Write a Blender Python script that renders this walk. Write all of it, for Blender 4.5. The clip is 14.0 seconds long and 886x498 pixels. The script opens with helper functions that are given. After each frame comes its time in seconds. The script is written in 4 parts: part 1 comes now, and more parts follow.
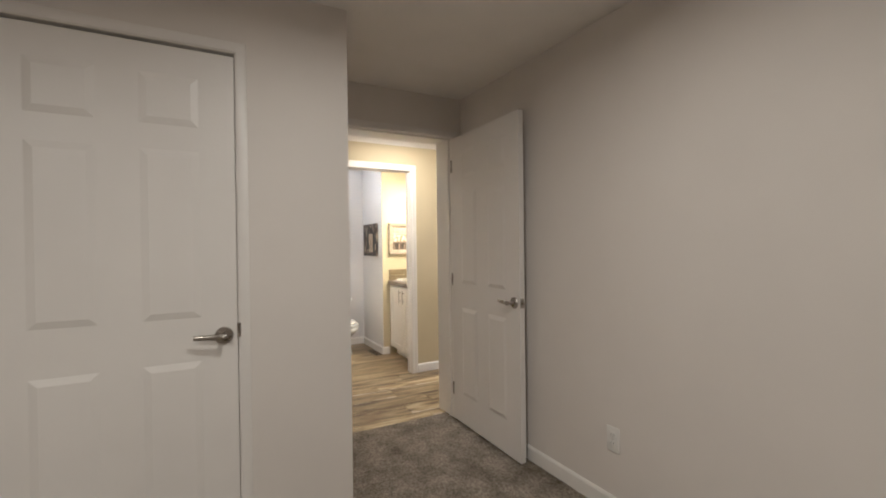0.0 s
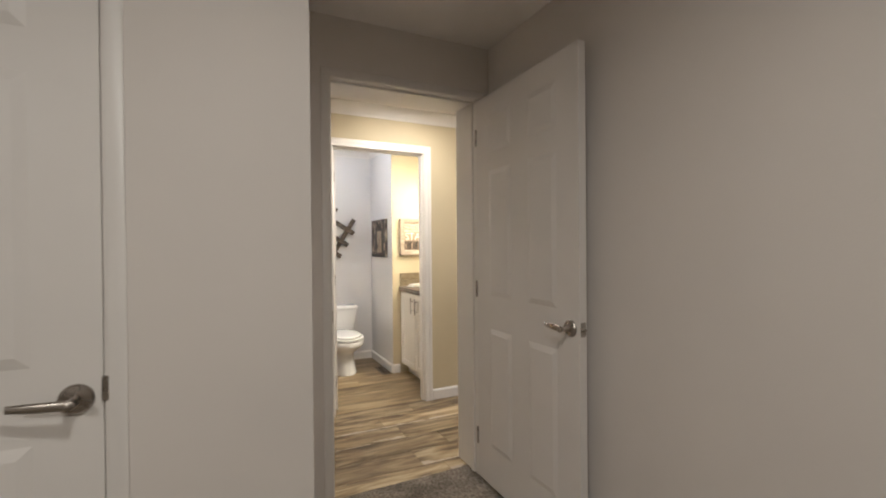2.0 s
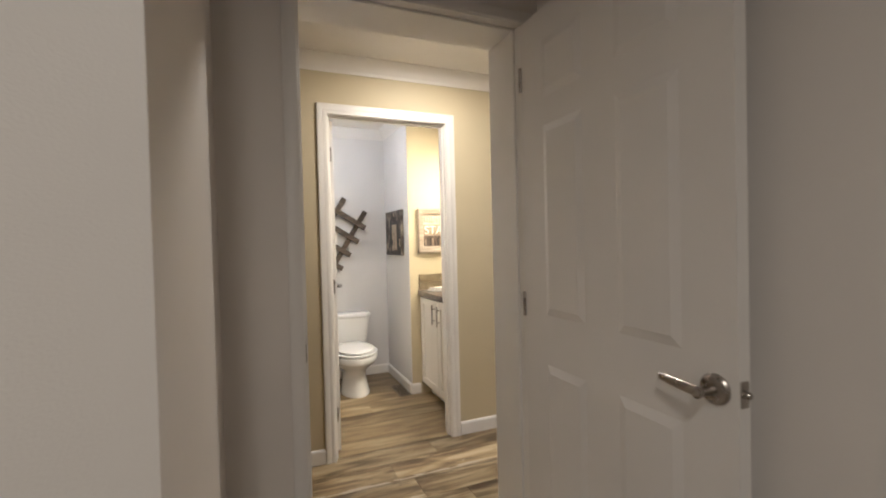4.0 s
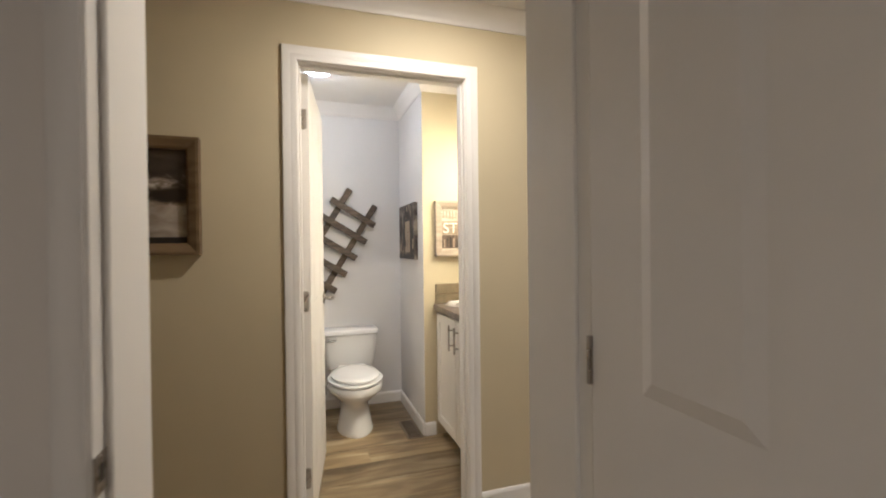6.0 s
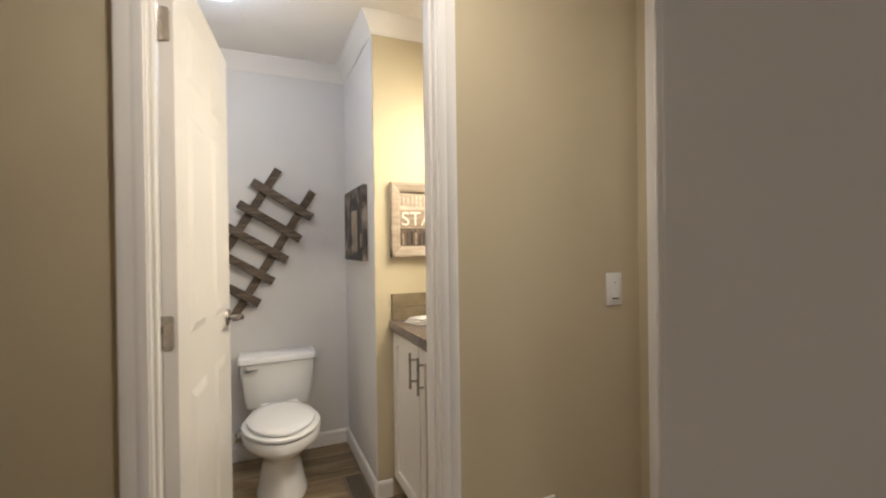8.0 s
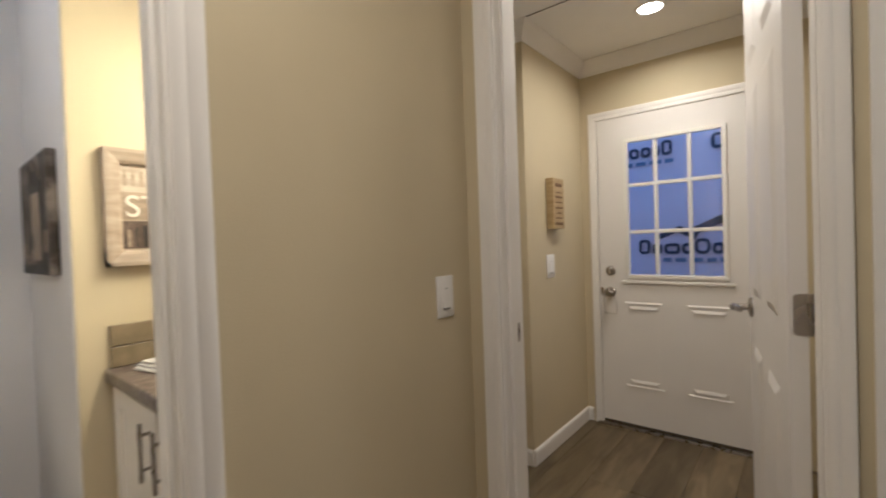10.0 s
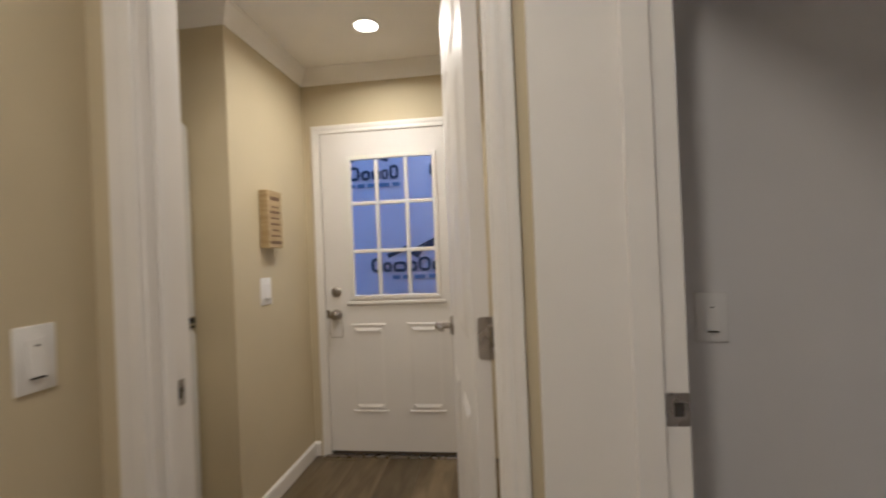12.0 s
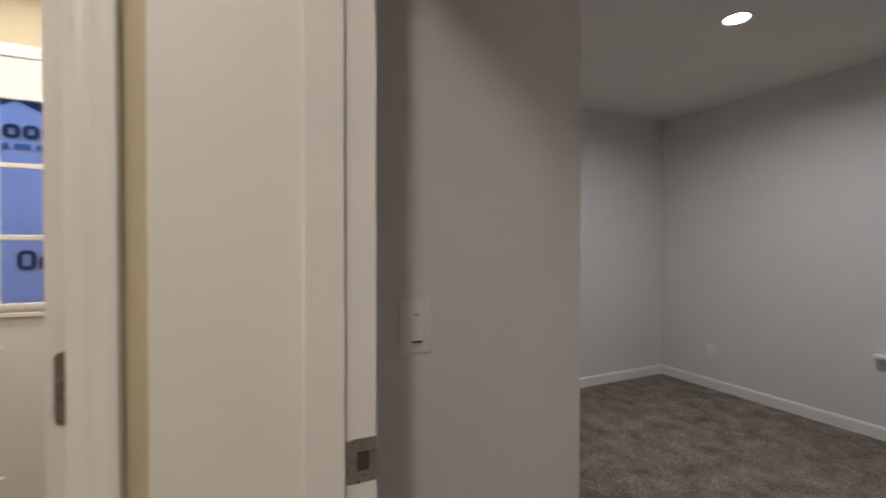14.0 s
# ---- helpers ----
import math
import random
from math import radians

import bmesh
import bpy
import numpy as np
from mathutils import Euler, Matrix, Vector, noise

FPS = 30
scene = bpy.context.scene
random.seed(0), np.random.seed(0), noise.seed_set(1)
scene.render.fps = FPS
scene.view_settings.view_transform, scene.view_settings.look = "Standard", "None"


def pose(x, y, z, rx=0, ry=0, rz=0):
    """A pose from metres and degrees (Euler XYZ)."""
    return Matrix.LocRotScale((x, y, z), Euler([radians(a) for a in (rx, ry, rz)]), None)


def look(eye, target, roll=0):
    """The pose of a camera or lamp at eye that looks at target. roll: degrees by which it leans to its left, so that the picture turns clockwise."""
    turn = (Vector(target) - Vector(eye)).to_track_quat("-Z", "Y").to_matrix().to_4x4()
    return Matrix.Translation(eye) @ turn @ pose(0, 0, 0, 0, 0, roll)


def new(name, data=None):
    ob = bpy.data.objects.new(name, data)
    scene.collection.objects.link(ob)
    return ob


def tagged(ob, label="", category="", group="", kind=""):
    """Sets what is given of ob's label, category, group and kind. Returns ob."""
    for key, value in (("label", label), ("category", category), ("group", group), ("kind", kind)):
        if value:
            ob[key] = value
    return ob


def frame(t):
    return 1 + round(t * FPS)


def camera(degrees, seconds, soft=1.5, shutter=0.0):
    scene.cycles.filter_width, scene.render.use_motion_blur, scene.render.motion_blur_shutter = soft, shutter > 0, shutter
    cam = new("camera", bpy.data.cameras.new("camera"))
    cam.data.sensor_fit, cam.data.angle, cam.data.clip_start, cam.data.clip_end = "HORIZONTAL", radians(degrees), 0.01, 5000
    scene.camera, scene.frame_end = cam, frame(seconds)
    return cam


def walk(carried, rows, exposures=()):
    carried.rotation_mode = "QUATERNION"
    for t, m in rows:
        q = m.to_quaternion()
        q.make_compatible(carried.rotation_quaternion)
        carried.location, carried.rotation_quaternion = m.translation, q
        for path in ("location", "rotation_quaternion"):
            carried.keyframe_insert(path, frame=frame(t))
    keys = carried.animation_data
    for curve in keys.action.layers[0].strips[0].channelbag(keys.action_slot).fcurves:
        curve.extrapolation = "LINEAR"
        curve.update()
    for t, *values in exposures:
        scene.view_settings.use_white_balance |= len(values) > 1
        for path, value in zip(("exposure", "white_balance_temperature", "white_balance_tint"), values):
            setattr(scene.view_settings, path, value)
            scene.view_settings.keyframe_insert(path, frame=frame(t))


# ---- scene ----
cam = camera(90.5, 14.0, soft=1.9, shutter=0.5)
PATH = [
    (0, (0.153, -0.159, 1.284), (1.109, 1.598, 1.266), -0.7),
    (0.5, (0.242, 0.036, 1.293), (1.198, 1.793, 1.283), -0.5),
    (1, (0.331, 0.214, 1.279), (1.265, 1.983, 1.275), -0.3),
    (1.5, (0.44, 0.401, 1.275), (1.346, 2.184, 1.267), -0.5),
    (2, (0.534, 0.56, 1.271), (1.41, 2.358, 1.257), -0.5),
    (2.5, (0.618, 0.766, 1.294), (1.484, 2.569, 1.254), -0.7),
    (3, (0.686, 0.944, 1.28), (1.528, 2.757, 1.241), -0.7),
    (3.5, (0.762, 1.103, 1.276), (1.587, 2.925, 1.231), -1.0),
    (4, (0.846, 1.254, 1.273), (1.62, 3.098, 1.238), -1.4),
    (4.2, (0.872, 1.316, 1.271), (1.624, 3.169, 1.241), -1.5),
    (6.5, (1.294, 2.149, 1.248), (1.895, 4.056, 1.234), -0.5),
    (7, (1.314, 2.345, 1.245), (1.974, 4.233, 1.224), 0.3),
    (7.2, (1.349, 2.397, 1.23), (2.023, 4.28, 1.216), 0.3),
    (9.3, (1.61, 2.978, 1.228), (2.839, 4.555, 1.187), -2.2),
    (9.5, (1.644, 3.001, 1.229), (2.962, 4.504, 1.187), -2.1),
    (10, (1.698, 3.068, 1.224), (3.242, 4.338, 1.19), -2.0),
    (10.5, (1.775, 3.101, 1.231), (3.474, 4.156, 1.206), -2.0),
    (11, (1.837, 3.09, 1.223), (3.662, 3.909, 1.227), -2.3),
    (11.5, (1.904, 3.058, 1.228), (3.822, 3.624, 1.245), -2.5),
    (12, (1.981, 3.038, 1.229), (3.965, 3.289, 1.234), -2.4),
    (12.5, (2.061, 3.024, 1.221), (4.059, 2.933, 1.212), -1.5),
    (13, (2.128, 3.004, 1.21), (4.082, 2.578, 1.209), -0.1),
    (13.5, (2.186, 2.954, 1.203), (4.071, 2.287, 1.192), 0.5),
    (14, (2.226, 2.889, 1.216), (4.036, 2.038, 1.194), -0.0),
]
walk(cam, [(t, look(eye, target, roll)) for t, eye, target, roll in PATH],
     [(t, e, 4200, 10) for t, e in ((0, 0.60), (2, 0.47), (4.2, 0.37), (6.5, 0.16), (9.3, -0.26), (11, -0.20), (12.5, -0.05), (14, 0.07))])

# ---- world, lights, exposure ----
world = bpy.data.worlds.new("dusk")
scene.world = world
world.use_nodes = True
wn = world.node_tree.nodes
sky = wn.new("ShaderNodeTexSky")
sky.sky_type = "NISHITA"
sky.sun_disc = False
sky.sun_elevation = radians(30.0)
sky.dust_density, sky.ozone_density = 4.0, 1.0
sky.sun_rotation = radians(90.0)
wn["Background"].inputs["Strength"].default_value = 0.40
world.node_tree.links.new(sky.outputs["Color"], wn["Background"].inputs["Color"])

ZC = 2.36          # ceiling height


def lamp_disc(name, x, y, z, watts, color, size=0.13, spread=180):
    data = bpy.data.lights.new(name, "AREA")
    data.shape, data.size, data.energy, data.color = "DISK", size, watts, color
    data.spread = radians(spread)
    ob = new(name, data)
    ob.matrix_world = pose(x, y, z)
    return ob


WARM = (1.0, 0.675, 0.355)
SOFT = (1.0, 0.693, 0.368)
COOL = (1.0, 0.715, 0.43)
HALL_LAMP = (1.79, 3.27)
UTIL_LAMP = (4.10, 3.645)
UTIL_LAMP_B = (3.25, 3.62)
BED1_LAMP = (0.64, 0.68)
# unseen second bedroom lamp, added to even out the room's brightness
BED1_FILL = (-0.95, -0.60)
BED2_LAMP = (3.617, 0.592)
lamp_disc("hall_lamp", *HALL_LAMP, ZC - 0.02, 16, WARM)
lamp_disc("utility_lamp", *UTIL_LAMP, ZC - 0.02, 10.2, WARM, spread=158)
lamp_disc("utility_lamp", *UTIL_LAMP_B, ZC - 0.02, 8.4, WARM, spread=158)
lamp_disc("bedroom_lamp", *BED1_LAMP, ZC - 0.02, 9.5, SOFT, spread=172)
# added fill for the door leaf and walls
lamp_disc("bedroom_lamp", *BED1_FILL, ZC - 0.02, 29, SOFT, spread=172)
lamp_disc("second_bedroom_lamp", *BED2_LAMP, ZC - 0.02, 19, COOL, spread=165)
van = bpy.data.lights.new("vanity_lamp", "AREA")
van.shape, van.size, van.size_y, van.energy, van.color = "RECTANGLE", 0.5, 0.1, 20.0, (1.0, 0.66, 0.29)
vo = new("vanity_lamp", van)
vo.matrix_world = look((2.46, 4.20, 1.86), (1.7, 4.55, 1.0))


# ---- materials ----
def mat(name, color, rough=0.5, metal=0.0, var=0.06, scale=6.0, fine=180.0, bump=0.05, spec=0.5, stretch=(1, 1, 1), coat=0.0):
    m = bpy.data.materials.new(name)
    m.use_nodes = True
    nt = m.node_tree
    b = nt.nodes["Principled BSDF"]
    b.inputs["Metallic"].default_value = metal
    b.inputs["Specular IOR Level"].default_value = spec
    b.inputs["Coat Weight"].default_value = coat
    tc = nt.nodes.new("ShaderNodeTexCoord")
    mp = nt.nodes.new("ShaderNodeMapping")
    mp.inputs["Scale"].default_value = stretch
    nt.links.new(tc.outputs["Object"], mp.inputs["Vector"])
    n1 = nt.nodes.new("ShaderNodeTexNoise")
    n1.inputs["Scale"].default_value = scale
    n1.inputs["Detail"].default_value = 6
    n2 = nt.nodes.new("ShaderNodeTexNoise")
    n2.inputs["Scale"].default_value = fine
    n2.inputs["Detail"].default_value = 3
    for n in (n1, n2):
        nt.links.new(mp.outputs["Vector"], n.inputs["Vector"])
    ramp = nt.nodes.new("ShaderNodeValToRGB")
    c = Vector(color)
    ramp.color_ramp.elements[0].position, ramp.color_ramp.elements[1].position = 0.3, 0.7
    ramp.color_ramp.elements[0].color = (*(c * (1 - var)), 1)
    ramp.color_ramp.elements[1].color = (*(c * (1 + var)), 1)
    nt.links.new(n1.outputs["Fac"], ramp.inputs["Fac"])
    nt.links.new(ramp.outputs["Color"], b.inputs["Base Color"])
    r = nt.nodes.new("ShaderNodeMapRange")
    r.inputs["To Min"].default_value, r.inputs["To Max"].default_value = max(rough - 0.08, 0.02), min(rough + 0.08, 1)
    nt.links.new(n1.outputs["Fac"], r.inputs["Value"])
    nt.links.new(r.outputs["Result"], b.inputs["Roughness"])
    if bump:
        bp = nt.nodes.new("ShaderNodeBump")
        bp.inputs["Strength"].default_value = bump
        bp.inputs["Distance"].default_value = 0.01
        nt.links.new(n2.outputs["Fac"], bp.inputs["Height"])
        nt.links.new(bp.outputs["Normal"], b.inputs["Normal"])
    return m


def ramp_of(nt, stops):
    ramp = nt.nodes.new("ShaderNodeValToRGB")
    els = ramp.color_ramp.elements
    while len(els) < len(stops):
        els.new(0.5)
    for e, (p, c) in zip(els, stops):
        e.position, e.color = p, (*c, 1)
    return ramp


def wood_floor(name, pale, ragged, contrast, gain):
    """Vinyl planks: long grain along x, tone changing from plank to plank. gain scales the colour with a room's light.
    """
    m = bpy.data.materials.new(name)
    m.use_nodes = True
    nt = m.node_tree
    L = nt.links.new
    b = nt.nodes["Principled BSDF"]
    tc = nt.nodes.new("ShaderNodeTexCoord")
    info = nt.nodes.new("ShaderNodeObjectInfo")
    off = nt.nodes.new("ShaderNodeVectorMath")
    off.operation = "MULTIPLY_ADD"
    comb = nt.nodes.new("ShaderNodeCombineXYZ")
    for k in range(3):
        L(info.outputs["Random"], comb.inputs[k])
    off.inputs[1].default_value = (37, 53, 11)
    L(comb.outputs[0], off.inputs[0])
    geo = nt.nodes.new("ShaderNodeNewGeometry")
    L(geo.outputs["Position"], off.inputs[2])
    mp = nt.nodes.new("ShaderNodeMapping")
    mp.inputs["Scale"].default_value = (1.7, 9.0, 1)
    L(off.outputs[0], mp.inputs["Vector"])
    n1 = nt.nodes.new("ShaderNodeTexNoise")
    n1.inputs["Scale"].default_value, n1.inputs["Detail"].default_value, n1.inputs["Distortion"].default_value = 1.6, 9, 0.7
    L(mp.outputs[0], n1.inputs["Vector"])
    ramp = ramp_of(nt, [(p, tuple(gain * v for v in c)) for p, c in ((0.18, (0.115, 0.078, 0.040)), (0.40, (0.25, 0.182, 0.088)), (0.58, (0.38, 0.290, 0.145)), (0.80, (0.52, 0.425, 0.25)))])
    spread = nt.nodes.new("ShaderNodeMath")
    spread.operation = "MULTIPLY_ADD"
    spread.inputs[1].default_value, spread.inputs[2].default_value = contrast, 0.5 - 0.5 * contrast
    L(n1.outputs["Fac"], spread.inputs[0])
    L(spread.outputs[0], ramp.inputs["Fac"])
    tone = nt.nodes.new("ShaderNodeMapRange")
    tone.inputs["To Min"].default_value, tone.inputs["To Max"].default_value = 0.66, 1.22
    L(info.outputs["Random"], tone.inputs["Value"])
    mix = nt.nodes.new("ShaderNodeVectorMath")
    mix.operation = "SCALE"
    L(ramp.outputs[0], mix.inputs[0])
    L(tone.outputs[0], mix.inputs["Scale"])
    # pale distressed long edges on some planks
    sep = nt.nodes.new("ShaderNodeSeparateXYZ")
    L(nt.nodes.new("ShaderNodeTexCoord").outputs["Generated"], sep.inputs[0])
    n3 = nt.nodes.new("ShaderNodeTexNoise")
    n3.inputs["Scale"].default_value, n3.inputs["Detail"].default_value = 9, 9
    mp4 = nt.nodes.new("ShaderNodeMapping")
    mp4.inputs["Scale"].default_value = (0.6, 3.0, 1)
    L(off.outputs[0], mp4.inputs["Vector"])
    L(mp4.outputs[0], n3.inputs["Vector"])
    thick = nt.nodes.new("ShaderNodeMath")
    thick.operation = "MULTIPLY_ADD"
    thick.inputs[1].default_value, thick.inputs[2].default_value = 0.95, -0.39
    L(n3.outputs["Fac"], thick.inputs[0])
    near = nt.nodes.new("ShaderNodeMath")
    near.operation = "LESS_THAN"
    L(sep.outputs["Y"], near.inputs[0])
    L(thick.outputs[0], near.inputs[1])
    some = nt.nodes.new("ShaderNodeMath")
    some.operation = "GREATER_THAN"
    some.inputs[1].default_value = 0.35
    L(info.outputs["Random"], some.inputs[0])
    both = nt.nodes.new("ShaderNodeMath")
    both.operation = "MULTIPLY"
    L(near.outputs[0], both.inputs[0])
    L(some.outputs[0], both.inputs[1])
    half = nt.nodes.new("ShaderNodeMath")
    half.operation = "MULTIPLY"
    half.inputs[1].default_value = pale
    L(both.outputs[0], half.inputs[0])
    worn = nt.nodes.new("ShaderNodeMix")
    worn.data_type = "RGBA"
    L(half.outputs[0], worn.inputs["Factor"])
    L(mix.outputs[0], worn.inputs["A"])
    worn.inputs["B"].default_value = (0.52, 0.45, 0.34, 1)
    # dark ragged band along the other long edge
    mp3 = nt.nodes.new("ShaderNodeMapping")
    mp3.inputs["Scale"].default_value = (1.6, 20.0, 1)
    L(off.outputs[0], mp3.inputs["Vector"])
    n4 = nt.nodes.new("ShaderNodeTexNoise")
    n4.inputs["Scale"].default_value, n4.inputs["Detail"].default_value, n4.inputs["Roughness"].default_value = 3.0, 7, 0.65
    L(mp3.outputs[0], n4.inputs["Vector"])
    edge = nt.nodes.new("ShaderNodeMath")
    edge.operation = "MULTIPLY_ADD"
    edge.inputs[1].default_value = 0.55
    L(sep.outputs["Y"], edge.inputs[0])
    L(n4.outputs["Fac"], edge.inputs[2])
    band = nt.nodes.new("ShaderNodeMapRange")
    band.inputs["From Min"].default_value, band.inputs["From Max"].default_value = 0.92, 1.12
    band.inputs["To Min"].default_value, band.inputs["To Max"].default_value = 0.0, ragged
    L(edge.outputs[0], band.inputs["Value"])
    dark = nt.nodes.new("ShaderNodeMix")
    dark.data_type = "RGBA"
    L(band.outputs[0], dark.inputs["Factor"])
    L(worn.outputs["Result"], dark.inputs["A"])
    dark.inputs["B"].default_value = (0.06, 0.036, 0.017, 1)
    L(dark.outputs["Result"], b.inputs["Base Color"])
    b.inputs["Roughness"].default_value = 0.42
    mp2 = nt.nodes.new("ShaderNodeMapping")
    mp2.inputs["Scale"].default_value = (6, 160, 1)
    L(off.outputs[0], mp2.inputs["Vector"])
    n2 = nt.nodes.new("ShaderNodeTexNoise")
    n2.inputs["Scale"].default_value = 2
    L(mp2.outputs[0], n2.inputs["Vector"])
    bp = nt.nodes.new("ShaderNodeBump")
    bp.inputs["Strength"].default_value, bp.inputs["Distance"].default_value = 0.2, 0.004
    L(n2.outputs["Fac"], bp.inputs["Height"])
    L(bp.outputs[0], b.inputs["Normal"])
    return m


def carpet_mat():
    m = bpy.data.materials.new("carpet")
    m.use_nodes = True
    nt = m.node_tree
    L = nt.links.new
    b = nt.nodes["Principled BSDF"]
    geo = nt.nodes.new("ShaderNodeNewGeometry")
    n1 = nt.nodes.new("ShaderNodeTexNoise")
    n1.inputs["Scale"].default_value, n1.inputs["Detail"].default_value = 7, 5
    n2 = nt.nodes.new("ShaderNodeTexNoise")
    n2.inputs["Scale"].default_value, n2.inputs["Detail"].default_value = 85, 5
    L(geo.outputs["Position"], n1.inputs["Vector"])
    L(geo.outputs["Position"], n2.inputs["Vector"])
    r1 = ramp_of(nt, [(0.3, (0.165, 0.141, 0.110)), (0.7, (0.325, 0.285, 0.226))])
    r2 = ramp_of(nt, [(0.3, (0.5, 0.5, 0.5)), (0.7, (1.3, 1.3, 1.3))])
    L(n1.outputs["Fac"], r1.inputs["Fac"])
    L(n2.outputs["Fac"], r2.inputs["Fac"])
    mul = nt.nodes.new("ShaderNodeVectorMath")
    mul.operation = "MULTIPLY"
    L(r1.outputs[0], mul.inputs[0])
    L(r2.outputs[0], mul.inputs[1])
    L(mul.outputs[0], b.inputs["Base Color"])
    b.inputs["Roughness"].default_value = 1.0
    b.inputs["Specular IOR Level"].default_value = 0.05
    bp = nt.nodes.new("ShaderNodeBump")
    bp.inputs["Strength"].default_value, bp.inputs["Distance"].default_value = 0.9, 0.012
    L(n2.outputs["Fac"], bp.inputs["Height"])
    L(bp.outputs[0], b.inputs["Normal"])
    return m


def emit(name, color, strength):
    m = bpy.data.materials.new(name)
    m.use_nodes = True
    nt = m.node_tree
    e = nt.nodes.new("ShaderNodeEmission")
    e.inputs["Color"].default_value, e.inputs["Strength"].default_value = (*color, 1), strength
    nt.links.new(e.outputs[0], nt.nodes["Material Output"].inputs["Surface"])
    return m


def glass_mat():
    m = bpy.data.materials.new("clear_glass")
    m.use_nodes = True
    b = m.node_tree.nodes["Principled BSDF"]
    b.inputs["Transmission Weight"].default_value, b.inputs["Roughness"].default_value, b.inputs["IOR"].default_value = 1.0, 0.0, 1.45
    return m


def mottled(name, stops, scale, rough, bump=0.1, stretch=(1, 1, 1), detail=8):
    m = bpy.data.materials.new(name)
    m.use_nodes = True
    nt = m.node_tree
    L = nt.links.new
    b = nt.nodes["Principled BSDF"]
    tc = nt.nodes.new("ShaderNodeTexCoord")
    mp = nt.nodes.new("ShaderNodeMapping")
    mp.inputs["Scale"].default_value = stretch
    L(tc.outputs["Object"], mp.inputs["Vector"])
    n = nt.nodes.new("ShaderNodeTexNoise")
    n.inputs["Scale"].default_value, n.inputs["Detail"].default_value = scale, detail
    L(mp.outputs[0], n.inputs["Vector"])
    r = ramp_of(nt, stops)
    L(n.outputs["Fac"], r.inputs["Fac"])
    L(r.outputs[0], b.inputs["Base Color"])
    b.inputs["Roughness"].default_value = rough
    bp = nt.nodes.new("ShaderNodeBump")
    bp.inputs["Strength"].default_value, bp.inputs["Distance"].default_value = bump, 0.005
    L(n.outputs["Fac"], bp.inputs["Height"])
    L(bp.outputs[0], b.inputs["Normal"])
    return m


TAN = mat("tan_wall_covering", (0.555, 0.484, 0.31), 0.62, var=0.04, scale=2.5, fine=260, bump=0.08, spec=0.35)
GREIGE = mat("greige_wall_covering", (0.71, 0.67, 0.62), 0.62, var=0.03, scale=2.0, fine=260, bump=0.08, spec=0.35)
GREY = mat("pale_grey_wall_covering", (0.70, 0.68, 0.655), 0.62, var=0.03, scale=2.0, fine=260, bump=0.08, spec=0.35)
CEIL = mat("ceiling_paint", (0.83, 0.80, 0.75), 0.8, var=0.03, scale=3, fine=90, bump=0.25, spec=0.2)
TRIM = mat("white_trim_paint", (0.80, 0.77, 0.72), 0.38, var=0.03, scale=4, fine=60, bump=0.02)
DOOR = mat("white_door_paint", (0.76, 0.73, 0.69), 0.42, var=0.025, scale=3, fine=90, bump=0.03)
NICKEL = mat("satin_nickel", (0.40, 0.37, 0.33), 0.28, metal=1.0, var=0.06, scale=30, fine=300, bump=0.02)
CHROME = mat("chrome", (0.75, 0.75, 0.76), 0.12, metal=1.0, var=0.03, bump=0.0)
PORC = mat("white_porcelain", (0.84, 0.83, 0.81), 0.12, var=0.015, scale=3, bump=0.0, coat=0.3)
PLAST = mat("white_plastic", (0.78, 0.76, 0.72), 0.35, var=0.02, bump=0.0)
SLOT = mat("dark_slot", (0.05, 0.045, 0.04), 0.6, bump=0.0)
CAB = mat("cream_cabinet_paint", (0.78, 0.74, 0.66), 0.4, var=0.03, scale=4, fine=80, bump=0.02)
STONE = mottled("brown_stone_laminate", [(0.32, (0.075, 0.058, 0.044)), (0.5, (0.15, 0.118, 0.090)), (0.68, (0.25, 0.21, 0.17))], 38, 0.28, 0.02)
TILE = mottled("olive_tile", [(0.3, (0.17, 0.135, 0.07)), (0.7, (0.26, 0.21, 0.12))], 18, 0.35, 0.05)
FLOORWOOD = wood_floor("vinyl_plank_distressed", 0.9, 0.97, 2.1, 0.92)
# plain copies of the hall vinyl: gain puts bath brightness and utility dimness into colour
FLOORBATH = wood_floor("vinyl_plank_bath_lit", 0.0, 0.45, 1.1, 0.88)
FLOORDIM = wood_floor("vinyl_plank_plain_dimmed", 0.0, 0.45, 0.9, 0.44)
CARPET = carpet_mat()
BARN = mottled("weathered_barn_wood", [(0.3, (0.055, 0.042, 0.03)), (0.55, (0.115, 0.088, 0.055)), (0.75, (0.19, 0.15, 0.10))], 9, 0.75, 0.5, (1, 1, 7))
FRAMEWOOD = mottled("brown_frame_wood", [(0.3, (0.125, 0.082, 0.036)), (0.7, (0.21, 0.142, 0.066))], 6, 0.5, 0.15, (1, 8, 8))
GREYWOOD = mottled("grey_washed_wood", [(0.3, (0.27, 0.215, 0.15)), (0.7, (0.42, 0.35, 0.26))], 7, 0.6, 0.25, (1, 6, 6))
PINE = mottled("pine_board", [(0.3, (0.33, 0.235, 0.095)), (0.7, (0.47, 0.36, 0.17))], 5, 0.55, 0.15, (2, 2, 12))
BURN = mat("burnt_lettering", (0.15, 0.09, 0.04), 0.7, bump=0.0)
APPL = mat("white_appliance_enamel", (0.78, 0.77, 0.74), 0.22, var=0.015, bump=0.0)
BLACKM = mat("black_metal", (0.03, 0.028, 0.026), 0.45, bump=0.0)
TOWEL = mat("white_towel", (0.80, 0.77, 0.70), 0.95, var=0.05, scale=40, fine=500, bump=0.5)
VENT = mat("brown_vent_paint", (0.20, 0.16, 0.105), 0.45, bump=0.0)
